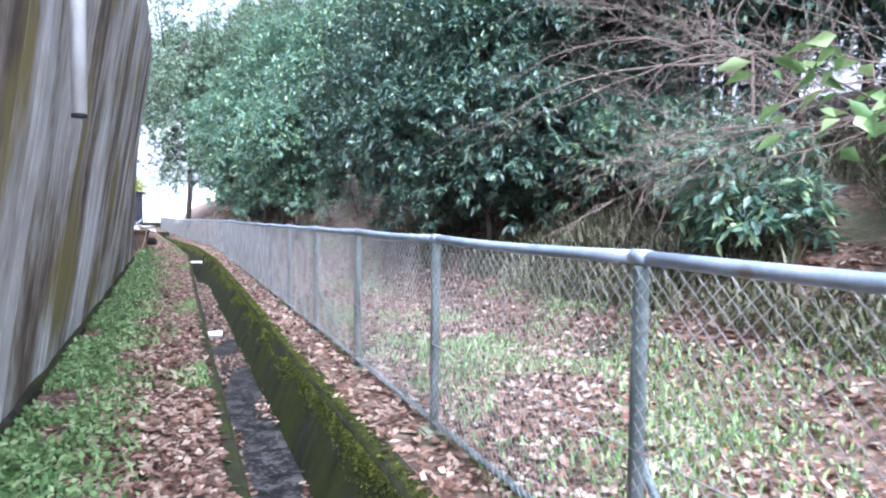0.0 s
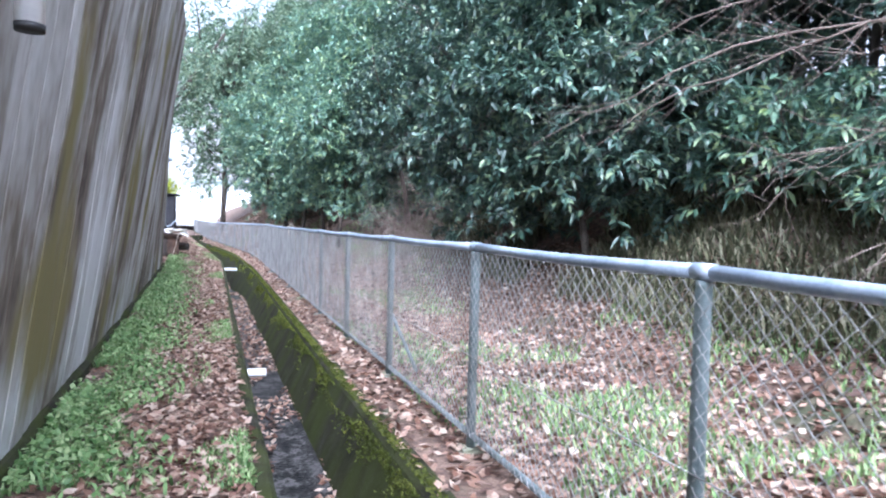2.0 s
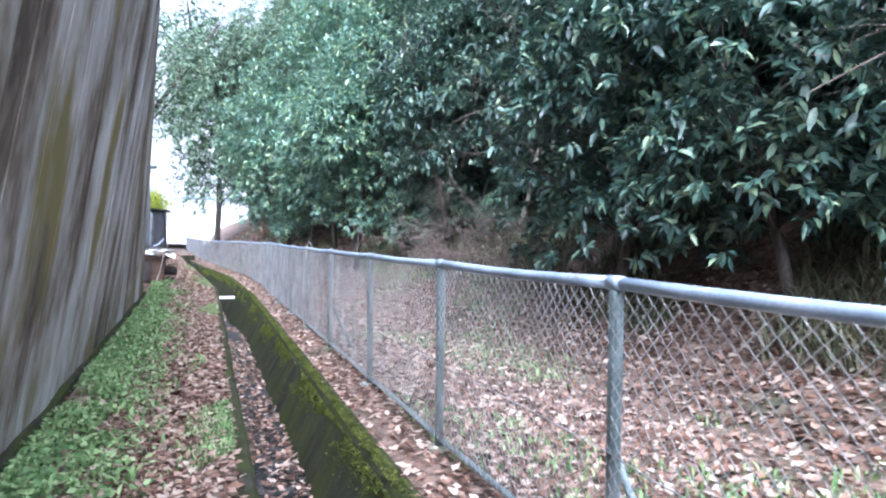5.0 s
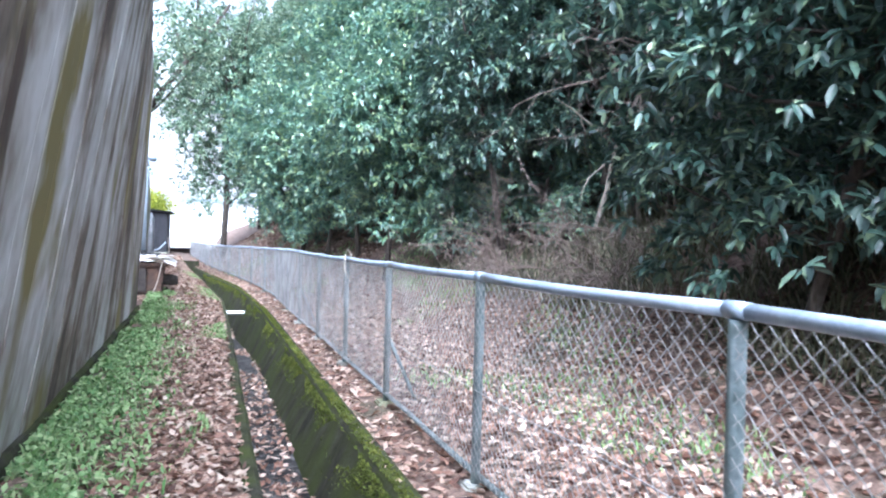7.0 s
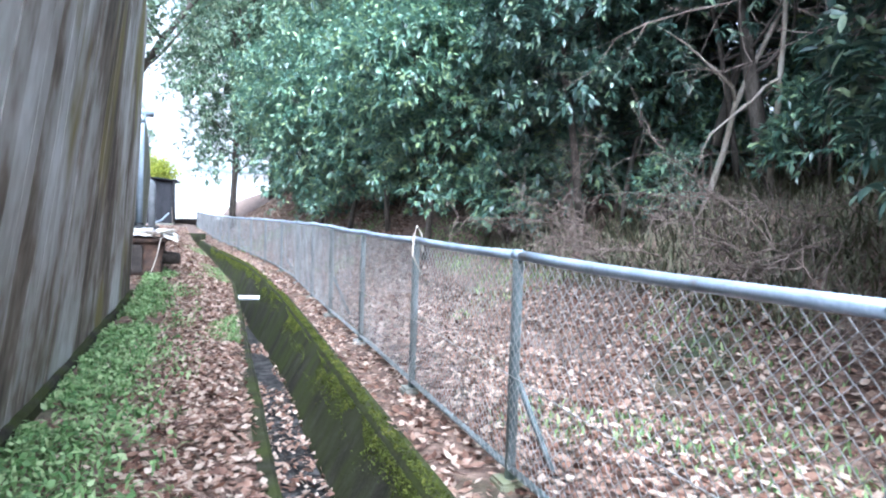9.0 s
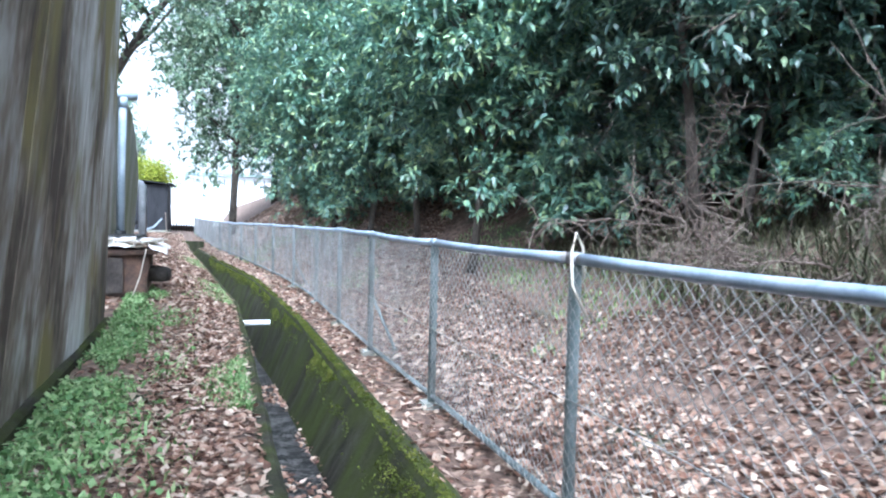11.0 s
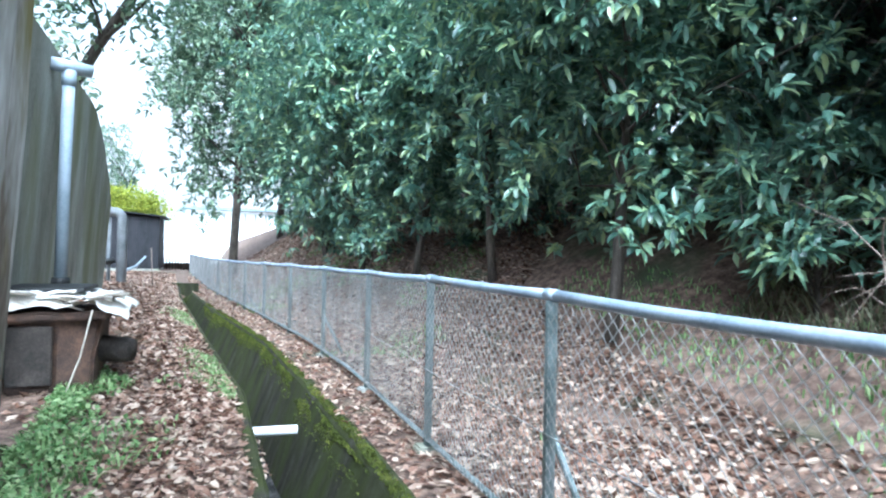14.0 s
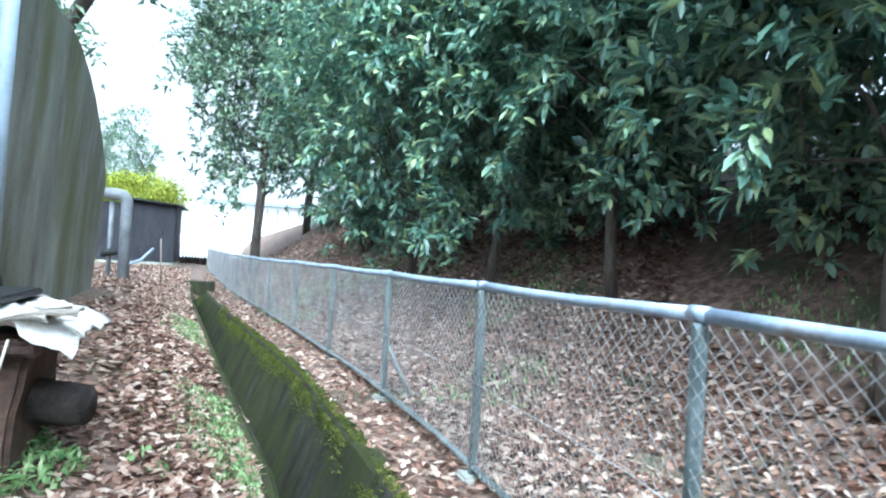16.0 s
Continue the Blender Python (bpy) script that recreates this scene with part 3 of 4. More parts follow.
# ---- foliage ----
def leaf_cloud(rng, centres, per, spread, length, width, droop=0.5, flat=0.6):
    """Folded leaves gathered in sprays round the centres: verts and quads."""
    c = np.repeat(np.asarray(centres), per, axis=0)
    n = len(c)
    p = c + rng.normal(0, 1, (n, 3)) * np.array(spread)
    ang = rng.uniform(0, 2 * np.pi, n)
    dz = -np.abs(rng.normal(droop, 0.35, n))
    d = np.stack([np.cos(ang), np.sin(ang), dz], 1)
    d /= np.linalg.norm(d, axis=1)[:, None]
    up = np.array([0, 0, 1.0]) * flat + rng.normal(0, 0.45, (n, 3))
    s = np.cross(d, up)
    s /= np.linalg.norm(s, axis=1)[:, None] + 1e-9
    nn = np.cross(s, d)
    ln = length * rng.uniform(0.6, 1.25, n)[:, None]
    wd = width * rng.uniform(0.7, 1.2, n)[:, None]
    v0 = p
    v1 = p + d * ln * 0.45 + s * wd * 0.5 + nn * wd * 0.22
    v2 = p + d * ln - nn * ln * 0.12
    v3 = p + d * ln * 0.45 - s * wd * 0.5 + nn * wd * 0.22
    verts = np.stack([v0, v1, v2, v3], 1).reshape(-1, 3)
    i = np.arange(n) * 4
    tris = np.stack([np.stack([i, i + 1, i + 2], 1), np.stack([i, i + 2, i + 3], 1)], 1).reshape(-1, 3)
    return verts, tris


def limb(rng, start, way, length, r0, bend=0.35, steps=6, sag=0.0):
    pts, p, d = [Vector(start)], Vector(start), Vector(way).normalized()
    for k in range(steps):
        d = (d + Vector(rng.normal(0, bend, 3)) * 0.5 + Vector((0, 0, -sag))).normalized()
        p = p + d * (length / steps)
        pts.append(p.copy())
    return pts, [r0 * (1 - 0.85 * k / steps) for k in range(steps + 1)]


def rosettes(rng, tips, outs, per, length, width, droop, full):
    """Whorls of folded leaves at twig tips, spreading outwards and hanging; full leaves have a wide blade of four faces."""
    p, o = np.repeat(tips, per, axis=0), np.repeat(outs, per, axis=0)
    n = len(p)
    d = o * 0.55 + rng.normal(0, 0.55, (n, 3)) + np.array((0, 0, -droop))
    d /= np.linalg.norm(d, axis=1)[:, None] + 1e-9
    p = p - o * rng.uniform(0, 0.8, (n, 1)) * length + rng.normal(0, 0.12, (n, 3)) * length
    up = np.array((0, 0, 1.0)) + o * 0.5 + rng.normal(0, 0.3, (n, 3))
    s = np.cross(d, up)
    s /= np.linalg.norm(s, axis=1)[:, None] + 1e-9
    nn = np.cross(s, d)
    ln = length * rng.uniform(0.6, 1.2, (n, 1))
    wd = width * rng.uniform(0.75, 1.2, (n, 1))
    hang = np.array((0, 0, -1.0)) * ln * 0.12
    if not full:
        v = np.stack([p, p + d * ln * 0.45 + s * wd * 0.5 + nn * wd * 0.15, p + d * ln + hang, p + d * ln * 0.45 - s * wd * 0.5 + nn * wd * 0.15], 1)
        i = np.arange(n) * 4
        t = np.stack([np.stack([i, i + 1, i + 2], 1), np.stack([i, i + 2, i + 3], 1)], 1)
    else:
        side = [p + d * ln * a + k * s * wd * 0.5 * b + nn * wd * 0.16 * b for k in (1, -1) for a, b in ((0.28, 0.85), (0.66, 0.9))]
        v = np.stack([p, side[0], side[1], p + d * ln + hang, side[3], side[2]], 1)
        i = np.arange(n) * 6
        t = np.stack([np.stack([i, i + 1, i + 2], 1), np.stack([i, i + 2, i + 3], 1), np.stack([i, i + 3, i + 4], 1), np.stack([i, i + 4, i + 5], 1)], 1)
    return v.reshape(-1, 3), t.reshape(-1, 3)


def make_tree(seed, height, crown, low, leaf, pads, tips, per, material, label, trunk_r=0.11, pad=0.7, width=0.36, droop=0.35, full=False, thin=0.0):
    """Trunk with limbs at the origin; the crown (radii x, y, z, beginning at low) is made of separate leafy pads with gaps between them."""
    rng = np.random.default_rng(seed)
    tree = tagged(new("tree"), label, "tree", group="trees on the bank")
    pts, rad = limb(rng, (0, 0, -0.4), (0.05, 0.03, 1), height * 0.9, trunk_r, 0.12, 9)
    child("trunk", tube("trunk", pts, rad, M_BARK, 10), tree)
    mid = np.array((0, 0, low + crown[2]))
    at, out, heads = [], [], []
    for k in range(pads):
        v = rng.normal(0, 1, 3)
        v /= np.linalg.norm(v)
        c = mid + v * np.array(crown) * rng.uniform(0.5, 1.0) * rng.uniform(0.85, 1.12)
        heads.append(c)
        nrm = v * np.array((1, 1, 0.5)) + np.array((0, 0, 0.75))
        nrm /= np.linalg.norm(nrm)
        a = np.cross(nrm, (0.3, 0.9, 0.1))
        a /= np.linalg.norm(a)
        b = np.cross(nrm, a)
        size = pad * rng.uniform(0.55, 1.35)
        r = np.sqrt(rng.uniform(0, 1, tips)) * size
        w = rng.uniform(0, 2 * np.pi, tips)
        flat = np.cos(w)[:, None] * a + np.sin(w)[:, None] * b
        q = c + flat * r[:, None] + nrm * (size * 0.45 * (1 - (r / size) ** 2) - 0.2 * size)[:, None] + rng.normal(0, 0.09 * size, (tips, 3))
        q[:, 2] -= 0.3 * r * (r / size)
        e = flat * (r / size)[:, None] + nrm * 0.6
        at.append(q)
        out.append(e / np.linalg.norm(e, axis=1)[:, None])
    at, out = np.concatenate(at), np.concatenate(out)
    if thin:
        some = rng.uniform(0, 1, len(at)) > thin * np.clip(1.2 - (at[:, 2] - low) / crown[2], 0, 1)
        at, out = at[some], out[some]
    for c in heads[::max(1, len(heads) // 16)]:
        c = Vector(c)
        t = pts[min(8, 2 + int(6 * max(0, c.z - low) / max(0.1, 2 * crown[2])))]
        a = t.lerp(c, 0.5) + Vector(rng.normal(0, 0.2, 3))
        many = [([t, t.lerp(a, 0.5) + Vector(rng.normal(0, 0.08, 3)), a, c], [trunk_r * 0.35, trunk_r * 0.25, trunk_r * 0.16, 0.006])]
        for k in range(3):
            many.append(limb(rng, a.lerp(c, 0.3 * k), c - a, 0.8, trunk_r * 0.1, 0.5, 4))
        child("limb", tubes("limb", many, M_BARK), tree)
    v, f = rosettes(rng, at, out, per, leaf, leaf * width, droop, full)
    child("crown", fast_mesh("crown", v, f, material), tree)
    return tree


def pale_tree(x, y, h, lean_x, seed, bark=M_PALEBARK, label="slender pale bare tree trunk standing on the bank"):
    rng = np.random.default_rng(seed)
    t = tagged(new("bare_tree"), label, "tree")
    t.location = (x, y, ground_z(x, y))
    pts, rad = limb(rng, (0, 0, -0.3), (lean_x, 0, 1), h, 0.05, 0.16, 10)
    child("trunk", tube("trunk", pts, rad, bark, 9), t)
    for k in (3, 5, 6, 7, 8):
        child("limb", tubes("limb", [limb(rng, pts[k], rng.normal(0, 1, 3) + np.array((-0.4, 0, 0.9)), 1.6, 0.03, 0.4, 7), limb(rng, pts[k], rng.normal(0, 1, 3) + np.array((0, 0, 0.9)), 1.2, 0.018, 0.4, 6)], bark), t)


def place(ob, x, y, s=1.0, turn=0.0, z=None):
    g = ground_z(x, y) if z is None else z
    return copy_thing(ob, pose(x, y, g, 0, 0, turn) @ Matrix.Scale(s, 4))


pale_tree(6.6, 18.9, 6.5, 0.05, 3)
pale_tree(7.1, 18.0, 6.0, -0.08, 4)
pale_tree(6.3, 21.9, 7.0, 0.03, 5)
for x, y, h, ln, sd in ((7.9, 16.4, 7.0, 0.1, 41), (8.6, 18.2, 7.5, -0.05, 42), (7.2, 20.6, 7.0, 0.06, 43), (6.5, 15.6, 6.5, 0.12, 46), (7.4, 18.9, 7.0, -0.08, 47), (6.2, 20.0, 6.5, 0.1, 48), (9.4, 19.6, 7.5, 0.0, 49), (8.8, 21.4, 7.5, -0.1, 44), (6.9, 23.4, 7.0, 0.04, 45)):
    pale_tree(x, y, h, ln, sd, M_BARK, "slender dark bare trunk among the trees on the bank")
glossy = "evergreen broadleaf tree with glossy dark green leaves on the bank"
big = make_tree(1, 5.6, (2.0, 2.0, 2.3), 1.0, 0.17, 105, 20, 9, M_LEAF, glossy, 0.075, pad=0.62, full=True)
big2 = make_tree(2, 6.4, (2.0, 2.2, 2.7), 1.2, 0.175, 120, 19, 8, M_LEAF, glossy, 0.08, pad=0.66)
dark = make_tree(6, 5.8, (2.0, 2.1, 2.4), 1.0, 0.155, 110, 20, 9, M_LEAFDIMMED, "dense evergreen tree, hanging blue-green leaves darkened for shade, on the bank", 0.075, pad=0.6, full=True)
dark2 = make_tree(7, 6.4, (2.0, 2.2, 2.7), 1.1, 0.165, 120, 19, 8, M_LEAFDIMMED, "dense evergreen tree with blue-green leaves darkened for shade in the wood", 0.08, pad=0.66)
fine = make_tree(3, 10.5, (2.2, 2.2, 3.9), 2.9, 0.15, 130, 20, 8, M_LEAF2, "tall small-leaved evergreen tree with a thin trunk on the wooded bank", 0.13, 0.75, 0.42, 0.2)
fine2 = make_tree(4, 14.5, (2.9, 2.9, 6.0), 1.9, 0.23, 230, 22, 7, M_LEAF2, "tall evergreen tree with a ragged crown on the wooded bank", 0.18, 0.9, 0.42, 0.2, thin=0.45)
shrub = make_tree(5, 1.5, (0.8, 0.8, 0.6), 0.25, 0.15, 24, 14, 6, M_LEAF, "low evergreen shrub with glossy leaves under the trees", 0.03, 0.38)

# the prototypes stand in places of their own
big.matrix_basis = pose(4.2, 23.8, ground_z(4.2, 23.8) + 0.45, 0, 0, 300)
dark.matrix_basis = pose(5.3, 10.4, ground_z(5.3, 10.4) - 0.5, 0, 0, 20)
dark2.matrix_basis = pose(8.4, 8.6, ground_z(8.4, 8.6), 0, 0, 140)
big2.matrix_basis = pose(5.5, 28.6, ground_z(5.5, 28.6), 0, 0, 0)
fine.matrix_basis = pose(9.2, 16.5, ground_z(9.2, 16.5), 0, 0, 0)
fine2.matrix_basis = pose(1.1, 43.5, ground_z(1.1, 43.5), 0, 0, 0)
shrub.matrix_basis = pose(6.2, 6.5, ground_z(6.2, 6.5), 0, 0, 0)
# Before y = 22.5 the darkened leaf stands in for deeper shade.
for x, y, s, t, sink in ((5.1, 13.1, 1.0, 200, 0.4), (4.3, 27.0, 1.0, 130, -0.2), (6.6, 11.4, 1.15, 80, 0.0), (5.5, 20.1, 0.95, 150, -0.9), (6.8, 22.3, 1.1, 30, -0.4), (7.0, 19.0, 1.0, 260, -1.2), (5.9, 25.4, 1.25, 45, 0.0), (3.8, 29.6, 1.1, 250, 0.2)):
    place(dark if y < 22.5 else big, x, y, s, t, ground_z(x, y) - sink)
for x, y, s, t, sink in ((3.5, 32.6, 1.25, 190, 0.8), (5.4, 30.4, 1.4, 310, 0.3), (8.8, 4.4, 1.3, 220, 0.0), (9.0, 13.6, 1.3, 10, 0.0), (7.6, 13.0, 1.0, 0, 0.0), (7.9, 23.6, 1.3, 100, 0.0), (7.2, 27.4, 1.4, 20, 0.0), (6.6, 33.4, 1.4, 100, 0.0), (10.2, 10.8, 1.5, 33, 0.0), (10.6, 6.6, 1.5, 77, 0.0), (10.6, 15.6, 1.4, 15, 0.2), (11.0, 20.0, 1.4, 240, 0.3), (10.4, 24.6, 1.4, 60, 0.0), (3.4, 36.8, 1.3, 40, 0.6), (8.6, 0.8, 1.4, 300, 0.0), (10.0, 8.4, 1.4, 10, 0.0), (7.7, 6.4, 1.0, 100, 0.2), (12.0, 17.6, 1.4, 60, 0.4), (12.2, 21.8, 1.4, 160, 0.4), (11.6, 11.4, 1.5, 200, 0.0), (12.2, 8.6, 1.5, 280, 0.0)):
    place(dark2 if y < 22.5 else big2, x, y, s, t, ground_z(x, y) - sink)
for x, y, s, t in ((9.6, 11.5, 1.0, 30), (10.2, 19.5, 1.0, 70), (9.4, 26.5, 1.0, 100), (7.4, 30.5, 1.1, 150), (5.6, 36.0, 1.1, 20), (10.5, 5.5, 1.0, 260), (12.5, 14.5, 1.0, 10), (12.6, 23, 1.0, 200), (4.4, 40.5, 1.15, 90), (7.8, 6.9, 1.0, 20), (8.4, 21.9, 0.95, 140), (6.9, 15.4, 0.85, 60), (7.3, 18.2, 0.9, 200), (7.6, 20.9, 0.85, 310), (-5.0, 57.0, 0.75, 50), (8.9, 7.9, 0.9, 230), (8.6, 13.8, 0.9, 20), (9.0, 3.0, 0.9, 120)):
    place(fine, x, y, s, t)
for x, y, s, t in ((3.2, 47.5, 1.0, 40), (10.8, 9, 0.8, 60), (6.0, 43.0, 1.0, 210), (9.5, 34, 0.9, 120), (6.5, 53, 1.0, 20), (13.5, 19, 0.8, 60)):
    place(fine2, x, y, s, t)
for x, y, s, t in ((5.4, 5.0, 1.1, 40), (6.4, 8.4, 1.2, 90), (7.0, 3.6, 1.2, 200), (7.4, 11.8, 1.3, 300), (5.1, 27.8, 1.0, 330), (3.6, 36.6, 0.9, 70), (7.6, 19.6, 1.1, 120), (6.6, 22.0, 1.0, 60), (7.6, 9.6, 1.5, 30), (5.6, 31.0, 1.7, 50), (5.2, 34.4, 1.8, 130), (3.6, 39.4, 1.4, 250), (5.6, 40.0, 2.0, 290), (6.6, 28.6, 1.6, 20), (8.4, 18.0, 1.5, 45), (8.4, 14.6, 1.6, 95), (8.6, 21.2, 1.7, 195), (9.6, 17.2, 2.2, 15), (10.0, 18.8, 2.2, 65), (10.2, 15.2, 2.2, 115), (10.0, 21.8, 2.2, 165), (9.0, 24.6, 2.0, 215), (9.4, 12.2, 2.0, 265), (7.3, 20.0, 1.3, 35), (6.4, 19.2, 0.8, 85), (8.0, 16.2, 1.2, 135), (6.1, 22.6, 1.0, 185), (7.2, 17.4, 1.0, 235), (6.0, 3.0, 1.0, 285), (6.6, 7.2, 1.1, 335), (5.3, 22.3, 1.2, 20), (6.0, 23.6, 1.4, 70), (6.1, 21.0, 1.2, 120), (6.9, 24.6, 1.5, 170), (5.6, 25.4, 1.1, 220), (7.3, 22.6, 1.6, 270)):
    place(shrub, x, y, s, t)


# ---- trees behind the second wall, with bare leaning limbs ----
def build_wall_trees():
    rng = np.random.default_rng(8)
    for x, y, h, lean_x in ((-4.5, 31.6, 8.5, 0.62), (-5.2, 38.0, 9.0, 0.10), (-6.0, 33.0, 8.0, 0.3)):
        tree = tagged(new("tree"), "leaning tree with bare grey limbs and thin foliage", "tree", group="trees behind the wall")
        tree.location = (x, y, ground_z(x, y))
        pts = [Vector((lean_x * h * (k / 9) ** 1.1, -0.5 * k / 9, -0.3 + h * k / 9)) + Vector(rng.normal(0, 0.06, 3)) for k in range(10)]
        rad = [0.16 * (1 - 0.7 * k / 9) for k in range(10)]
        child("trunk", tube("trunk", pts, rad, M_BARK, 10), tree)
        centres = []
        for k in range(13):
            a = pts[3 + k % 6]
            b, r = limb(rng, a, rng.normal(0, 1, 3) * np.array((1, 1, 0.4)) + np.array((-0.5, -0.2, 0.6)), rng.uniform(1.6, 3.0), 0.05, 0.4, 6)
            child("limb", tubes("limb", [(b, r)], M_BARK), tree)
            for q in b[2:]:
                centres += [tuple(np.array(q) + rng.normal(0, 0.3, 3)) for _ in range(6)]
        v, f = leaf_cloud(rng, centres, 16, (0.2, 0.2, 0.14), 0.19, 0.085)
        child("crown", fast_mesh("crown", v, f, M_LEAF2), tree)


build_wall_trees()


# ---- bare twiggy shrubs and fallen branches ----
def bare_shrub(name, seed, stems, length, way, r, label, cat, spread=0.5, sag=0.03, rise=0.0):
    rng = np.random.default_rng(seed)
    ob = tagged(new(name), label, cat)
    if rise:
        child("trunk", tube("trunk", *limb(rng, (0, 0, -0.2), (0.05, 0, 1), rise + 0.25, r * 2.2, 0.1, 5), M_TWIG, 7), ob)
    for k in range(stems):
        d = np.array(way) + rng.normal(0, spread, 3)
        pts, rad = limb(rng, rng.normal(0, 0.08, 3) * np.array((1, 1, 0.5)) + np.array((0, 0, rise)), d, length * rng.uniform(0.6, 1.1), r, 0.28, 9, sag)
        many = [(pts, rad)]
        for p in pts[2:]:
            for _ in range(3):
                b, rr = limb(rng, p, np.array(d) * 0.8 + rng.normal(0, 0.8, 3), length * rng.uniform(0.15, 0.4), r * 0.42, 0.35, 5, sag)
                many.append((b, rr))
                c, rc = limb(rng, b[2], np.array(d) * 0.6 + rng.normal(0, 0.9, 3), length * rng.uniform(0.08, 0.2), r * 0.25, 0.5, 4, sag)
                many.append((c, rc))
        child("stem", tubes("stem", many, M_TWIG, 4), ob)
    return ob


twiggy = "bare leafless shrub with tangled grey-brown twigs over the bank"
for seed, x, y, rise, ln, way, n, r in ((11, 5.6, 3.6, 1.3, 3.0, (-0.8, 0.5, 0.12), 5, 0.010), (12, 6.2, 5.0, 1.3, 3.0, (-0.9, 0.3, 0.15), 5, 0.010), (13, 5.4, 2.8, 1.6, 2.8, (-0.7, 0.6, 0.2), 5, 0.010), (15, 6.4, 14.8, 1.8, 2.6, (-0.6, -0.2, 0.3), 5, 0.014), (16, 6.2, 17.5, 0.5, 2.2, (-0.8, -0.4, 0.2), 6, 0.013), (17, 6.6, 16.0, 2.2, 3.0, (-0.4, 0.3, 0.8), 4, 0.016), (18, 5.6, 20.4, 0.5, 2.2, (-0.8, -0.4, 0.15), 5, 0.013)):
    o = bare_shrub("bare_shrub", seed, n, ln, way, r, twiggy, "shrub", 0.32, 0.015, rise)
    o.location = (x, y, ground_z(x, y) - 0.05)
for seed, x, y in ((21, 5.5, 16.6), (22, 5.6, 18.2), (23, 5.3, 15.0), (24, 5.5, 19.4)):
    o = bare_shrub("brushwood_pile", seed, 7, 1.7, (-0.75, -0.3, 0.12), 0.018, "heap of cut dead branches lying at the foot of the bank", "branches", 0.45, 0.05)
    o.location = (x, y, ground_z(x, y) + 0.12)

# forked bare branches reaching out of the bank
def build_bare_branch(x, y, rise, ends, seed, r=0.017):
    rng = np.random.default_rng(seed)
    ob = tagged(new("bare_tree"), "leaning bare tree with pale forked branches reaching over the bank", "tree")
    ob.location = (x, y, ground_z(x, y))
    top = Vector((0, 0, rise))
    child("trunk", tube("trunk", [(0.2, 0, -0.3), (0.1, 0.05, rise * 0.5), top], [r * 1.6, r * 1.3, r], M_TWIG, 8), ob)
    for e in ends:
        e = Vector(e) - ob.location
        pts = [top.lerp(e, k / 8) + Vector(rng.normal(0, 0.07, 3)) * (k not in (0, 8)) + Vector((0, 0, 0.35 * math.sin(math.pi * k / 8))) for k in range(9)]
        many = [(pts, [r * (1 - 0.82 * k / 8) for k in range(9)])]
        for k in (2, 3, 4, 5, 6, 7):
            for _ in range(2):
                side = limb(rng, pts[k], np.array(e - top) * 0.3 + rng.normal(0, 0.6, 3), rng.uniform(0.5, 1.3), r * 0.4 * (1 - k / 10), 0.35, 6)
                many += [side, limb(rng, side[0][3], np.array(e - top) * 0.2 + rng.normal(0, 0.6, 3), 0.45, r * 0.16, 0.4, 4)]
        child("branch", tubes("branch", many, M_TWIG, 6), ob)


build_bare_branch(6.4, 5.9, 1.9, ((3.5, 8.9, 2.4), (3.9, 8.2, 2.35), (4.4, 8.6, 3.4)), 71)
build_bare_branch(7.0, 17.2, 2.6, ((4.4, 19.0, 3.2), (4.9, 17.6, 4.4), (5.6, 20.5, 4.9)), 72)
build_bare_branch(6.6, 21.8, 2.0, ((4.4, 20.6, 2.3), (5.0, 22.2, 3.4)), 73)

# leafy sprig close by at the start
rng = np.random.default_rng(31)
sprig = tagged(new("leafy_branch"), "bright green leafy branch reaching out over the fence", "branch")
pts, rad = limb(rng, (4.4, 1.6, 1.3), (-0.62, 0.33, 0.42), 1.9, 0.02, 0.12, 7)
child("stem", tube("stem", pts, rad, M_BARK, 6), sprig)
v, f = leaf_cloud(rng, [tuple(p) for p in pts[3:]], 16, (0.16, 0.16, 0.12), 0.16, 0.08)
child("leaves", fast_mesh("leaves", v, f, M_GRASS), sprig)


# ---- ground cover: dead leaves, weeds, bank grass ----
def scatter(name, rng, n, region, length, width, material, label, cat, lift=(0.004, 0.03), keep=None, tilt=0.35, drop=None):
    """n leaves lying on the ground; region(rng) gives (x, y)."""
    pts = []
    while len(pts) < n:
        x, y = region(rng)
        if keep is None or keep(x, y):
            z = ground_z(x, y) if drop is None else drop(x, y)
            pts.append((x, y, z + rng.uniform(*lift)))
    p = np.array(pts)
    a = rng.uniform(0, 2 * np.pi, n)
    d = np.stack([np.cos(a), np.sin(a), rng.normal(0, tilt, n)], 1)
    d /= np.linalg.norm(d, axis=1)[:, None]
    up = np.array([0, 0, 1.0]) + rng.normal(0, tilt, (n, 3))
    s = np.cross(d, up)
    s /= np.linalg.norm(s, axis=1)[:, None]
    nn = np.cross(s, d)
    ln, wd = length * rng.uniform(0.5, 1.3, n)[:, None], width * rng.uniform(0.6, 1.2, n)[:, None]
    curl = rng.uniform(-0.1, 0.35, n)[:, None]
    v = np.stack([p - d * ln * 0.5 + nn * ln * curl * 0.4, p + s * wd * 0.5 + nn * wd * curl, p + d * ln * 0.5 + nn * ln * curl * 0.5, p - s * wd * 0.5 + nn * wd * curl], 1).reshape(-1, 3)
    i = np.arange(n) * 4
    t = np.stack([np.stack([i, i + 1, i + 2], 1), np.stack([i, i + 2, i + 3], 1)], 1).reshape(-1, 3)
    tagged(new(name, fast_mesh(name, v, t, material)), label, cat, kind="stuff")


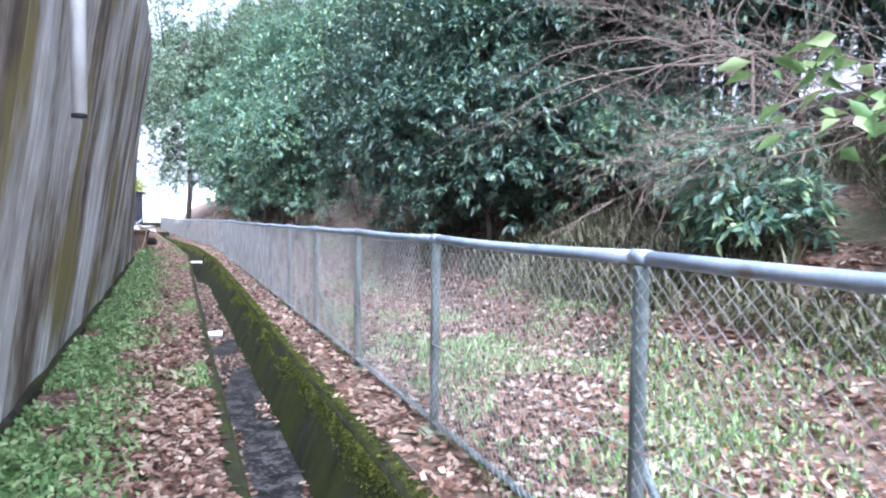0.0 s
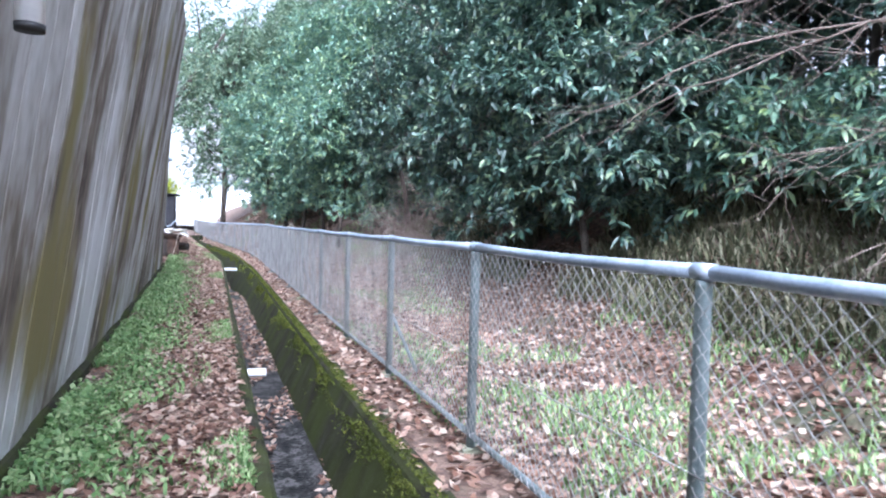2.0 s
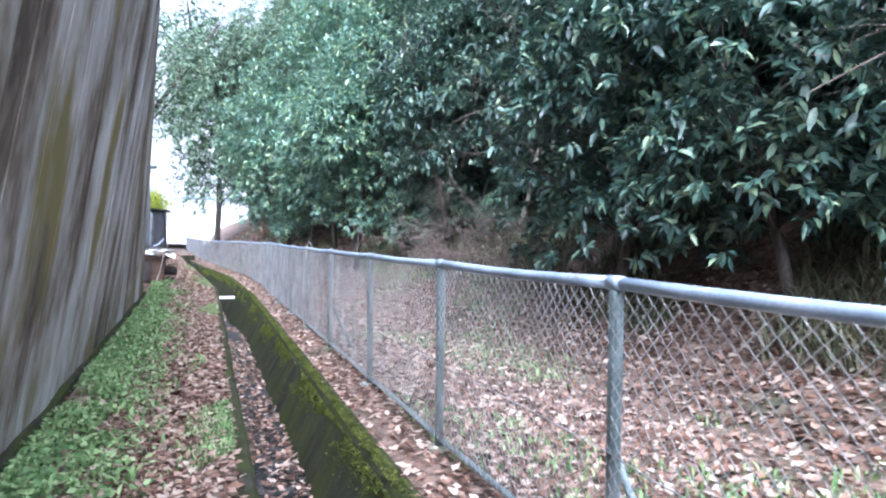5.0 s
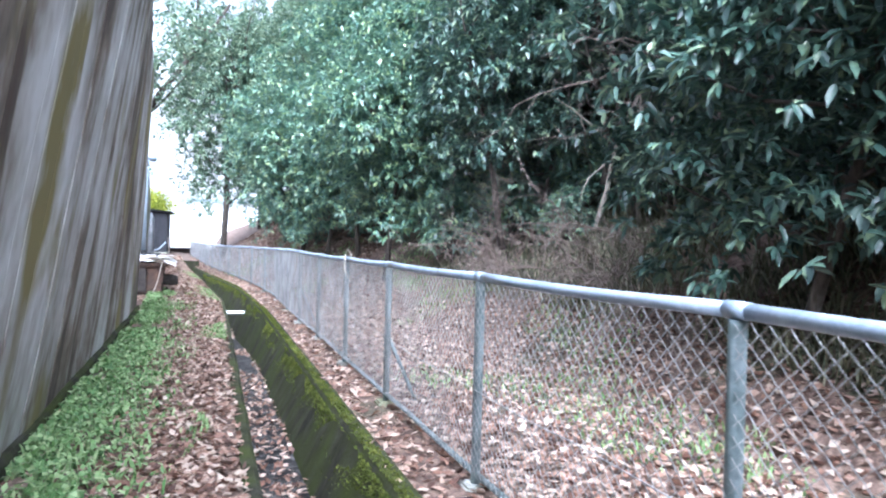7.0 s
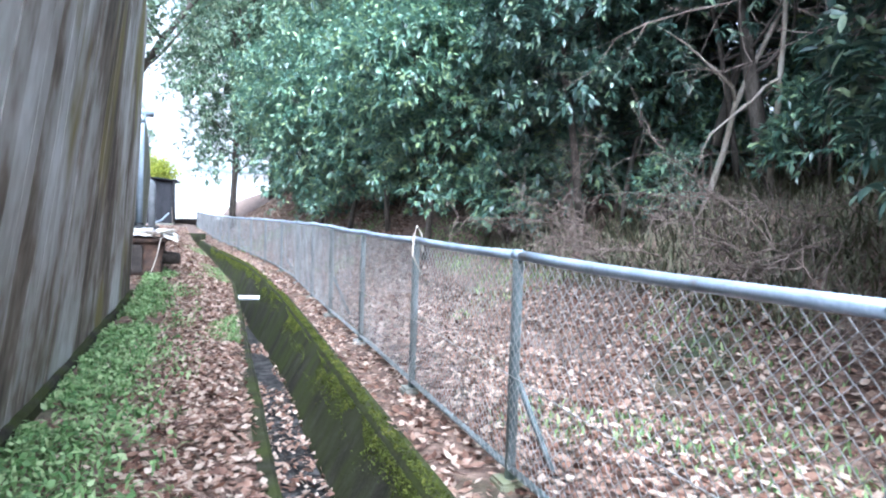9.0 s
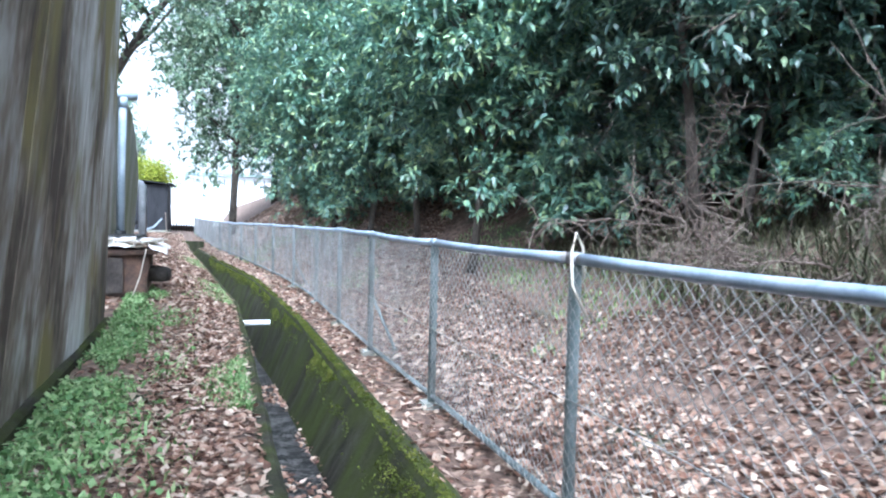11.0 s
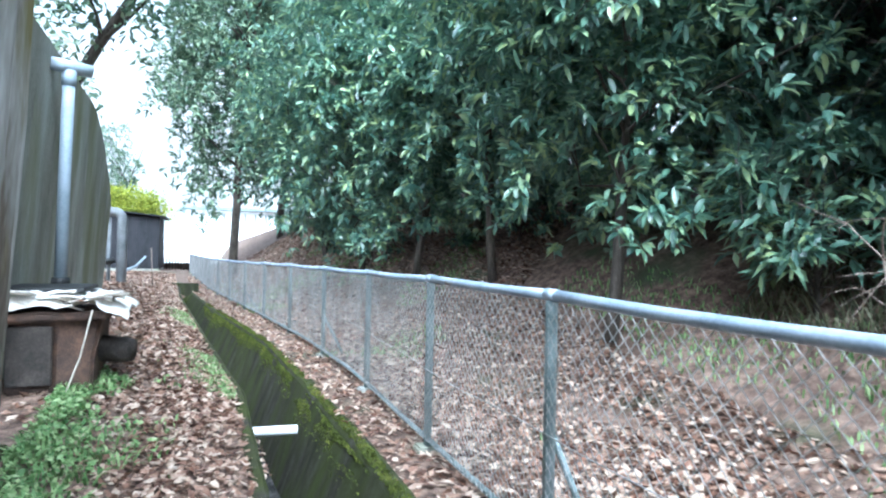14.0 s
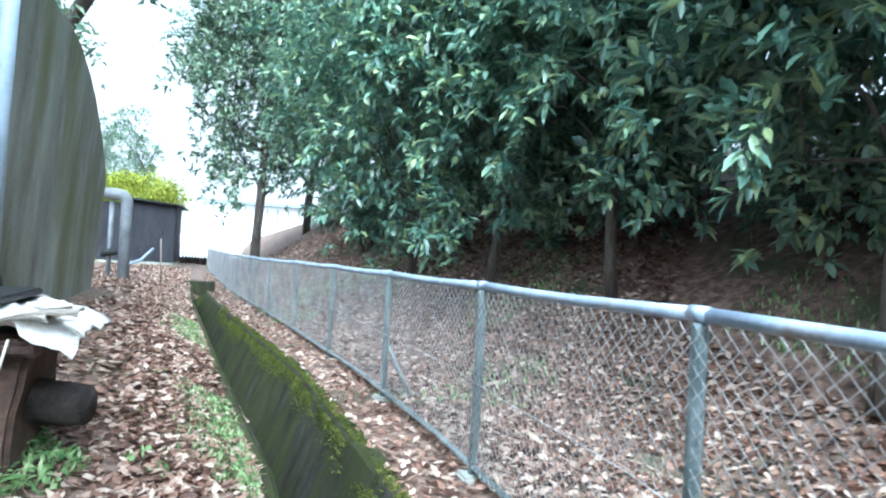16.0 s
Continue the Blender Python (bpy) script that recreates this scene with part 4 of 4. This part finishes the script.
def blades(name, rng, n, region, height, width, material, label, cat, keep=None, splay=0.5):
    pts = []
    while len(pts) < n:
        x, y = region(rng)
        if keep is None or keep(x, y):
            pts.append((x, y, ground_z(x, y) - 0.01))
    p = np.array(pts)
    a = rng.uniform(0, 2 * np.pi, n)
    h = height * rng.uniform(0.35, 1.2, n)[:, None]
    o = np.stack([np.cos(a), np.sin(a), np.zeros(n)], 1)
    s = np.stack([-np.sin(a), np.cos(a), np.zeros(n)], 1) * width * 0.5
    up = np.array([0, 0, 1.0])
    k = rng.uniform(0.2, 1.2, n)[:, None] * splay
    v = np.stack([p - s * 0.5, p + s * 0.5, p + up * h * 0.6 + o * h * k * 0.5 + s, p + up * h * 0.6 + o * h * k * 0.5 - s, p + up * h * (0.95 - 0.3 * k) + o * h * k * 1.2], 1).reshape(-1, 3)
    i = np.arange(n) * 5
    t = np.stack([np.stack([i, i + 1, i + 2], 1), np.stack([i, i + 2, i + 3], 1), np.stack([i + 3, i + 2, i + 4], 1)], 1).reshape(-1, 3)
    tagged(new(name, fast_mesh(name, v, t, material)), label, cat, kind="stuff")


def along(y0, y1, bias=1.0):
    return lambda r: y0 + (y1 - y0) * r.uniform() ** bias


def path_spot(r):
    y = r.uniform(1.5, 40)
    l = drain_l(y)
    return l - 0.04 - abs(r.normal(0.0, 0.72)), y


def band_spot(r):
    y = r.uniform(1.5, 36)
    return drain_l(y) - 0.55 + r.normal(0, 0.22), y


def strip_spot(r):
    y = r.uniform(1.5, 44)
    return r.uniform(drain_r(y) + 0.03, fence_x(y) + 0.2), y


def field_spot(r):
    y = r.uniform(0, 46)
    return fence_x(y) + 0.1 + float(np.interp(y, [0, 11, 13, 19, 21, 26, 29], [4.2, 4.2, 3.9, 3.6, 2.3, 2.3, 6.0])) * r.uniform() ** 1.2, y


def drain_spot(r):
    y = r.uniform(1.5, 35)
    return r.uniform(drain_l(y) + 0.08, drain_r(y) - 0.22), y


def verge(r):
    y = 1.5 + 23.5 * r.uniform() ** 1.15
    return -0.98 + abs(r.normal(0, 0.38)), y


rng = np.random.default_rng(77)
off_wall = lambda x, y: x > -1.0
patchy = lambda x, y: noise.noise((x * 1.6, y * 1.1, 11)) + 0.5 * noise.noise((x * 5, y * 5, 3)) > -0.17
litter = "dead oak leaves in tan, orange and brown"
scatter("path_leaf_litter", rng, 15000, path_spot, 0.085, 0.045, M_LITTER, litter + " on the trodden path", "fallen leaves", keep=off_wall)
scatter("path_leaf_band", rng, 13000, band_spot, 0.085, 0.048, M_LITTER, litter + " along the middle of the path", "fallen leaves", keep=lambda x, y: off_wall(x, y) and x < drain_l(y) - 0.03)
scatter("pile_leaf_litter", rng, 11000, lambda r: (lambda y: (drain_l(y) - 0.05 - 2.6 * r.uniform() ** 1.3, y))(r.uniform(23.5, 46)), 0.10, 0.055, M_LITTER, "deep drift of brown leaves past the wall's end", "fallen leaves", keep=lambda x, y: x > -1.25 or y > 31)
scatter("strip_leaf_litter", rng, 9000, strip_spot, 0.085, 0.048, M_LITTER, litter + " between drain and fence", "fallen leaves")
scatter("field_leaf_litter", rng, 78000, field_spot, 0.10, 0.058, M_LITTER, litter + " behind the fence", "fallen leaves")
scatter("drain_leaf_litter", rng, 3600, drain_spot, 0.08, 0.045, M_LITTER, "wet dead leaves lying in the drain", "fallen leaves", keep=lambda x, y: noise.noise((x * 2, y * 0.8, 5)) > -0.15, drop=lambda x, y: path_z(y) - drain_h(y) + 0.004)
blades("verge_weeds", rng, 11000, verge, 0.12, 0.022, M_GRASS, "low green weeds along the foot of the wall", "weeds", keep=lambda x, y: patchy(x, y) and x < drain_l(y) - 0.5, splay=0.9)
scatter("verge_clover", rng, 10000, verge, 0.055, 0.042, M_GRASS, "broad green weed leaves at the foot of the wall", "weeds", lift=(0.02, 0.10), keep=lambda x, y: patchy(x, y) and x < drain_l(y) - 0.55, tilt=0.45)
blades("path_edge_grass", rng, 9000, lambda r: (lambda y: (drain_l(y) - 0.06 - abs(r.normal(0, 0.17)), y))(r.uniform(6, 31)), 0.075, 0.014, M_GRASS, "short grass beside the drain", "grass", keep=lambda x, y: noise.noise((x, y * 0.6, 21)) > 0.0)
blades("field_weeds", rng, 11000, lambda r: (lambda y: (fence_x(y) + 3.5 * r.uniform(), y))(r.uniform(0, 40)), 0.10, 0.02, M_GRASS, "green weeds among the fallen leaves", "weeds", keep=lambda x, y: noise.noise((x * 0.7, y * 0.5, 31)) + max(0, 0.35 - 0.08 * y) > 0.12)
blades("field_grass", rng, 7000, lambda r: (lambda y: (fence_x(y) + 0.2 + 3.2 * r.uniform(), y))(r.uniform(1, 9)), 0.12, 0.016, M_GRASS, "green grass tufts behind the fence", "grass", keep=lambda x, y: noise.noise((x * 0.9, y * 0.7, 61)) > 0.0)
blades("bank_grass", rng, 26000, lambda r: (lambda y: (fence_x(y) + r.uniform(3.0, 8), y))(r.uniform(0, 13)), 0.42, 0.022, M_STRAW, "dry bamboo grass on the bank", "grass", keep=lambda x, y: noise.noise((x * 0.4, y * 0.4, 41)) > -0.25, splay=1.1)
blades("wood_grass", rng, 16000, lambda r: (lambda y: (fence_x(y) + r.uniform(3.2, 8.5), y))(r.uniform(13, 23)), 0.36, 0.022, M_STRAW, "dry straggling undergrowth in the shade of the wood", "grass", keep=lambda x, y: noise.noise((x * 0.5, y * 0.5, 43)) > -0.3, splay=1.1)


def rim_spot(r):
    """Moss on the rim of the drain and down its tall side."""
    y = r.uniform(1, 34)
    return y, abs(r.normal(0, 0.10)) * (1.0 + 0.6 * noise.noise((y * 0.7, 2, 2)))


def build_moss(n):
    pts = []
    while len(pts) < n:
        y, d = rim_spot(rng)
        if noise.noise((y * 0.9, d * 5, 51)) < -0.12 - (0.1 if d < 0.05 else 0):
            continue
        r_, zt = drain_r(y), max(0.05, foot_z(y) - 0.05)
        h = zt - (path_z(y) - drain_h(y) - 0.1)
        slope = (float(np.interp(y, [6, 18], [0.29, 0.38])) - 0.03) / h
        if d < 0.045:
            pts.append((r_ + rng.uniform(-0.02, 0.07), y, zt + 0.006))
        elif d < 0.5:
            pts.append((r_ - 0.032 - slope * (d - 0.03), y, zt - d))
    p = np.array(pts)
    q = rng.normal(0, 1, (n, 3, 3)) * 0.008 + np.array((-0.006, 0, 0.006))
    v = (p[:, None, :] + q).reshape(-1, 3)
    tagged(new("drain_moss", fast_mesh("drain_moss", v, np.arange(n * 3).reshape(-1, 3), M_MOSS)), "bright green moss on the rim and side of the drain", "moss", kind="stuff")


build_moss(46000)


# ---- far end: pale yard, white building, bush ----
def build_far():
    ys, xs = [52.5, 60, 80, 110], [-40, -10, -1.0, 6, 30]
    v = [(x, y, 0.80 + 0.03 * (y - 52)) for y in ys for x in xs]
    f = [(j * 5 + i, j * 5 + i + 1, (j + 1) * 5 + i + 1, (j + 1) * 5 + i) for j in range(3) for i in range(4)]
    tagged(new("road", mesh_of("road", v, f, M_ROAD)), "pale sunlit concrete yard", "yard", kind="structure")
    h = tagged(new("house"), "low white building with a slatted front across the yard", "building")
    part("wall", box_bm(-2, 90, 1.2, 24, 98, 5.6, 0.03), M_WHITE, h)
    bm = box_bm(-2.6, 89.0, 5.6, 24.6, 98.6, 5.9, 0.03)
    part("roof", bm, M_POST, h)
    for i in range(24):
        part("slat", box_bm(-1.5 + i * 1.05, 89.8, 3.2, -1.38 + i * 1.05, 90.0, 5.3, 0), M_POST, h)
    fence = tagged(new("picket_fence"), "row of thin weathered stakes at the end of the path", "fence")
    for i in range(12):
        x = -1.75 + i * 0.13
        child("stake", tube("stake", [(x, 51.8, 0.4), (x + 0.02 * math.sin(i * 7), 51.8, 1.85 + 0.2 * math.sin(i * 3))], [0.02, 0.015], M_TWIG, 6), fence)
    rng = np.random.default_rng(5)
    bush = tagged(new("bush"), "bright yellow-green clipped bush behind the shed", "bush")
    bush.location = (-3.9, 54.6, 0.7)
    cs = rng.normal(0, 1, (170, 3))
    cs = cs / np.linalg.norm(cs, axis=1)[:, None] * rng.uniform(0.6, 1, (170, 1)) * np.array((2.2, 1.6, 0.9)) + np.array((0, 0, 2.9))
    many = [([(0, 0, -0.1), tuple(c * 0.5), tuple(c)], [0.04, 0.02, 0.005]) for c in cs[::8]]
    child("branchwork", tubes("branchwork", many, M_BARK), bush)
    v, f = leaf_cloud(rng, cs, 60, (0.28, 0.28, 0.22), 0.16, 0.08)
    child("leaves", fast_mesh("leaves", v, f, M_PALE), bush)


build_far()

# ---- added glowing card that whitens the overcast distance beyond the yard ----
sky_card = bpy.data.materials.new("glowing_sky_card")
sky_card.use_nodes = True
hn = sky_card.node_tree.nodes
# Emission on the card supplies the sky's brightness low down.
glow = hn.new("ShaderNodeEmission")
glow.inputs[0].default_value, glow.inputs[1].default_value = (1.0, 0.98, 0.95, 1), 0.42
sky_card.node_tree.links.new(glow.outputs[0], hn["Material Output"].inputs[0])
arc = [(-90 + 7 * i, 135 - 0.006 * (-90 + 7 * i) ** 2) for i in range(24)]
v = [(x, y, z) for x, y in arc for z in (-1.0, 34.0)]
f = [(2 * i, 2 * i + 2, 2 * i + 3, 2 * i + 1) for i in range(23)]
tagged(new("backdrop", mesh_of("backdrop", v, f, sky_card)), "added glowing white card for the overcast sky", "backdrop", kind="structure")
